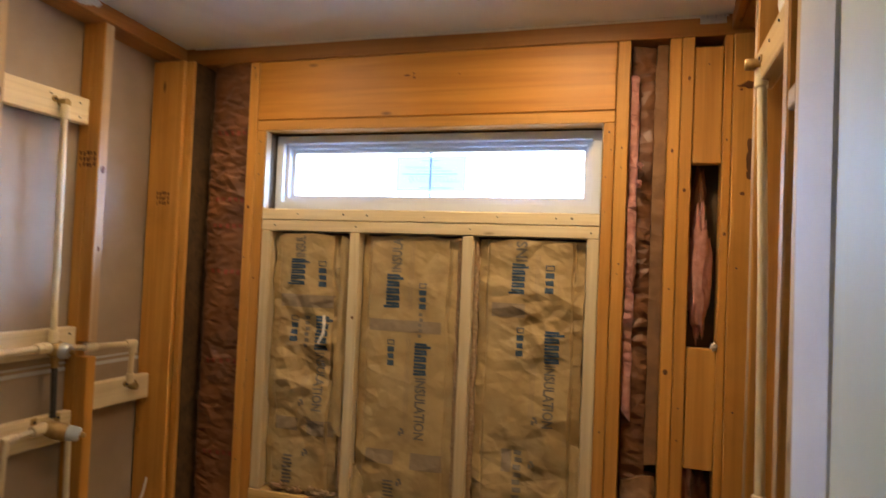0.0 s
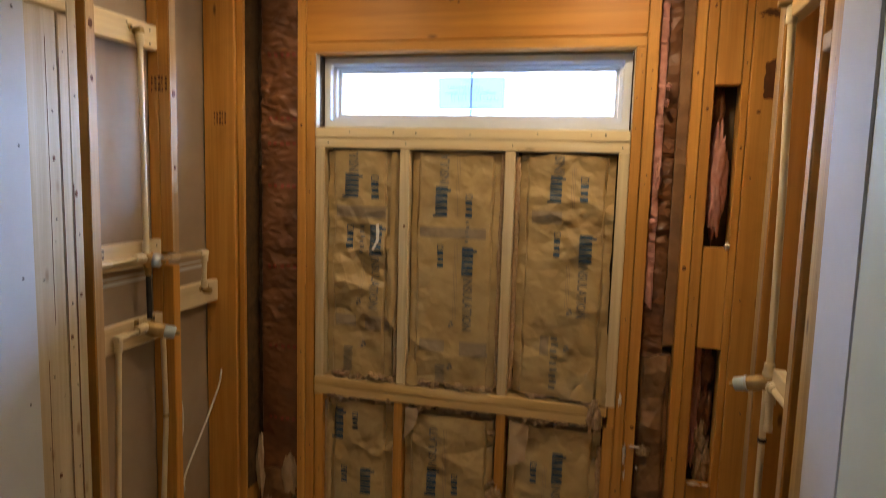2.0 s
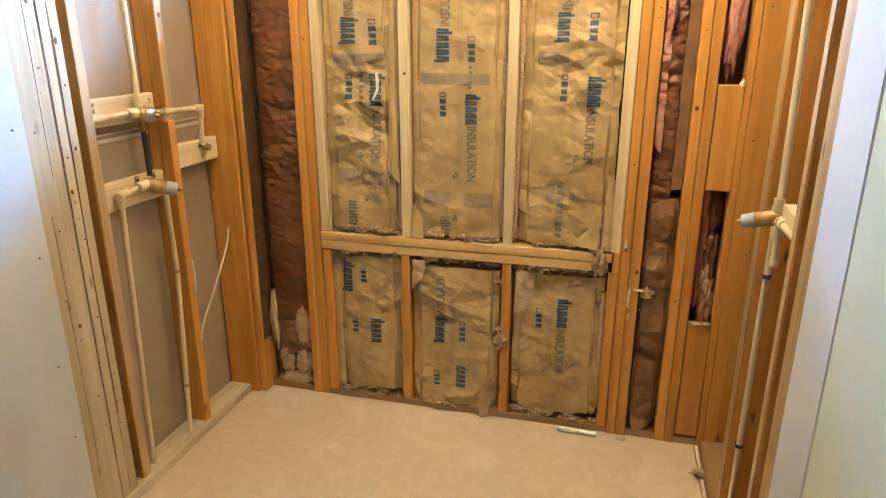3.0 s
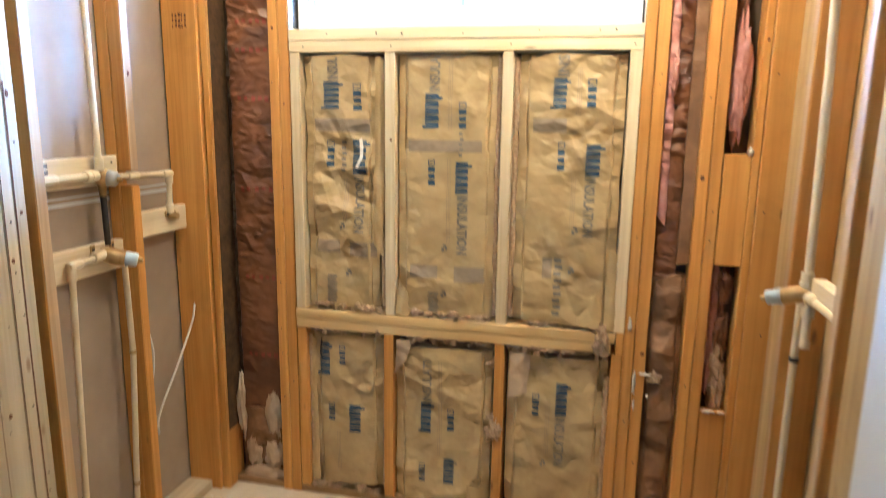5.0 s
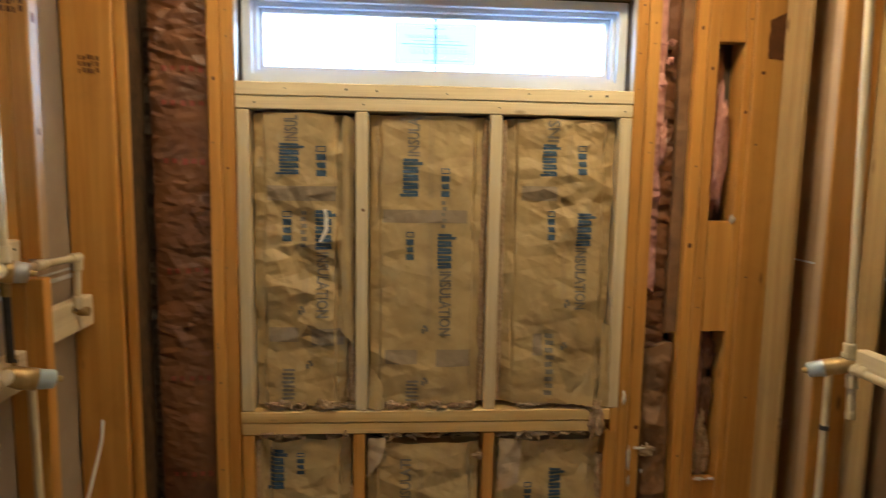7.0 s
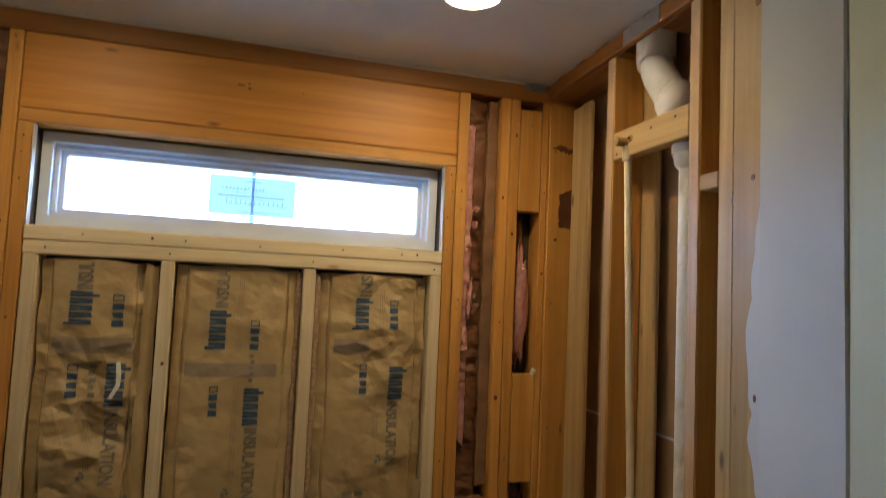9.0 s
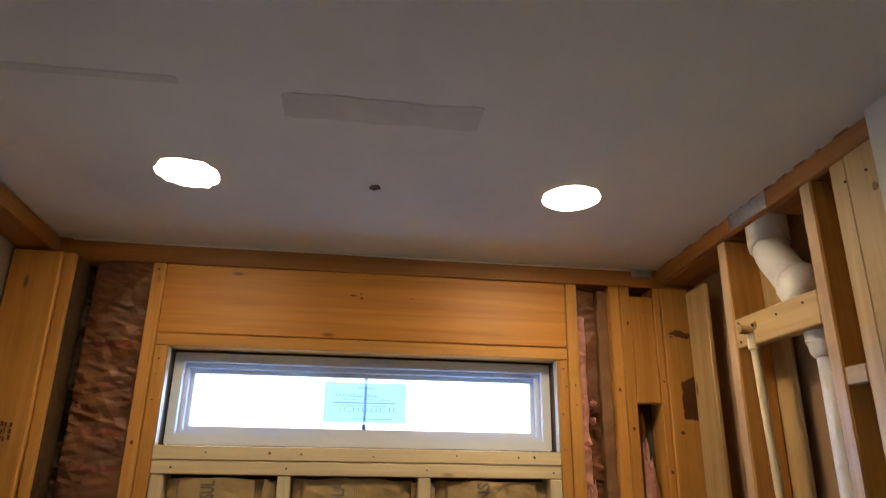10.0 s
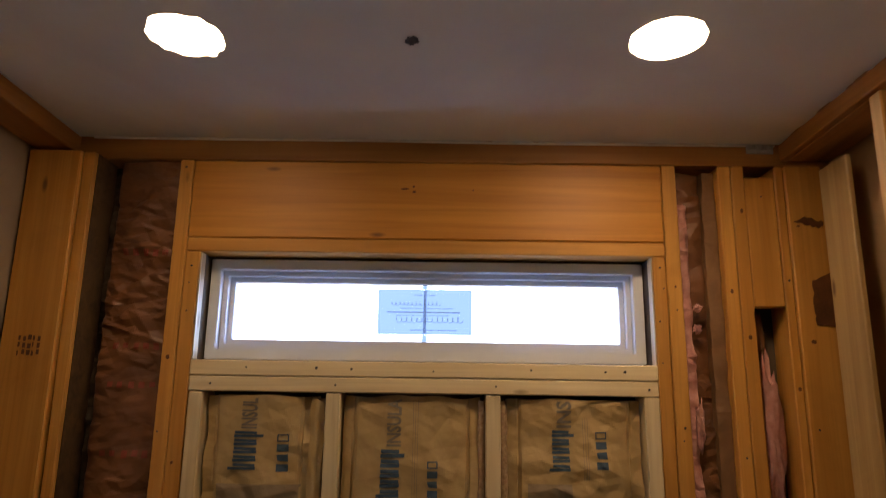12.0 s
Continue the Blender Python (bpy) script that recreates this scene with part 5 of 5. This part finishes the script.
for y, z0, z1, w in ((-0.836, 0.35, 1.55, 0.0030), (-0.872, 0.2, 1.9, 0.0016), (-0.945, 0.25, 1.05, 0.0008), (-0.915, 1.15, 1.95, 0.0010)):
    board("crack", west, XL + 0.0042, XL + 0.0048, y - 0.7 * w, y + 0.7 * w, z0, z1, M_STAMP, bev=0, wobble=0.0025)
rnd = random.Random(9)
for k in range(26):
    nail(west, (XL + 0.0052, rnd.uniform(-0.97, -0.81), rnd.uniform(0.3, 2.0), ), "+x", rnd.uniform(0.35, 0.9), "ding")
for z in (2.075, 2.09, 2.1, 2.108):
    board("saw_mark", west, XL + 0.0055, XL + 0.006, -0.985, -0.845, z, z + 0.0018, M_STAMP, bev=0, wobble=0.002)
for k in range(14):
    nail(north, (rnd.choice((-0.635, -0.597, 0.645, 0.684, 0.834, 0.871)) + rnd.uniform(-0.008, 0.008), -0.0022, rnd.uniform(0.15, 2.0)), "-y", rnd.uniform(0.5, 0.9))


def stamp(parent, x0, x1, y, z, cols, rows, h):
    """An unreadable grade stamp: rows of short brown bars."""
    bm = bmesh.new()
    w = (x1 - x0) / cols
    for r in range(rows):
        for k in range(cols):
            a = x0 + w * (k + 0.12)
            b2 = a + w * (0.45 + 0.3 * ((k * 7 + r * 3) % 3) / 2)
            z0 = z + r * h + 0.1 * h * ((k * 5 + r * 2) % 3)
            if (k * 3 + r * 5) % 7 == 0:
                b2 = a + 0.3 * w
            vs = [bm.verts.new(p) for p in ((a, y, z0), (b2, y, z0), (b2, y, z0 + h * 0.68), (a, y, z0 + h * 0.68))]
            bm.faces.new(vs)
    return part("grade_stamp", bm, M_STAMP, parent, "unreadable brown ink stamp")


stamp(west, -1.02, -0.95, -0.3922, 1.865, 5, 3, 0.019)
stamp(north, -0.985, -0.925, -0.0695, 1.775, 5, 3, 0.018)
stamp(east, XR + 0.072, XR + 0.106, -0.1765, 0.76, 4, 2, 0.02)


def stain(parent, pts, y, name="stain"):
    bm = bmesh.new()
    vs = []
    n = len(pts)
    for k in range(n):
        a, b2 = Vector(pts[k]), Vector(pts[(k + 1) % n])
        for i in range(14):
            p = a.lerp(b2, i / 14)
            p += 0.009 * Vector((0.6 * noise.noise((p.x * 90, p.y * 90, 1)), noise.noise((p.x * 90, p.y * 40, 7))))
            vs.append(bm.verts.new((p.x, y, p.y)))
    f = bm.faces.new(vs)
    bmesh.ops.triangulate(bm, faces=[f])
    return part(name, bm, M_TAR, parent, "dark brown glue stain")


stain(north, [(1.040, 2.00), (1.090, 2.02), (1.092, 1.88), (1.040, 1.885)], -0.0088)
stain(north, [(1.005, 2.158), (1.045, 2.172), (1.088, 2.155), (1.086, 2.144), (1.04, 2.150)], -0.0088)
for k in range(4):
    knot(north, (1.02 + 0.02 * k, -0.0068, 2.148 + 0.01 * (k % 2)), "-y", 0.007, 0.004)

# thin skim of plaster feathered over the end board beside the drywall
bm = bmesh.new()
skim = []
for k in range(41):
    z = 1.22 + 0.66 * k / 40
    w = 0.050 * math.sin(math.pi * k / 40) ** 0.6 * (0.75 + 0.9 * abs(noise.noise((z * 11, 3.3, 0)))) + 0.003 * noise.noise((z * 60, 1.1, 0))
    skim.append((bm.verts.new((XR + 0.0022, -1.002, z)), bm.verts.new((XR + 0.0026, -0.996 + max(0.001, w), z))))
for (a, b2), (c, d) in zip(skim, skim[1:]):
    bm.faces.new((a, b2, d, c))
part("plaster_skim", bm, M_PRIMER, east, "thin whitish plaster smear")

# the sticker's lettering, seen reversed: plain strokes
sy = WY + 0.0628
for x0, x1, z0, z1 in ((-0.02, 0.11, 1.868, 1.870), (-0.085, 0.12, 1.9175, 1.9205), (-0.05, 0.10, 1.929, 1.9305), (-0.06, 0.09, 1.909, 1.9105), (0.017, 0.025, 1.86, 1.98), (-0.01, 0.05, 1.966, 1.968)):
    part("sticker_stroke", box_bm(x0, x1, sy - 0.0006, sy - 0.0004, z0, z1, 0), M_STROKE, stick)
for z, x0, x1, h, n in ((1.897, -0.062, 0.125, 0.011, 13), (1.943, -0.075, 0.062, 0.007, 12)):
    pts = []
    for k in range(8 * n + 1):
        u = k / (8 * n)
        a = 2 * math.pi * n * u
        pts.append((x0 + (x1 - x0) * u + 0.004 * math.cos(a), sy - 0.0004, z + h * math.sin(a) * (0.55 + 0.6 * abs(noise.noise((u * 9, z * 50, 3)))) ))
    part("sticker_script", tube_bm(pts, 0.0007, 5), M_STROKE, stick)

# the ceiling's slope, taken up by all that reaches it
vent = [o for o in bpy.data.objects if o.name == "drain_vent"]
for ob in climbing + [ceiling, top_cover, south] + [c for p in [west, east] + vent for c in p.children]:
    if ob.data.users == 1:
        for v in ob.data.vertices:
            k = min(max((v.co.z - 2.13) / 0.19, 0.0), 1.0)
            v.co.z -= RISE * k * v.co.y
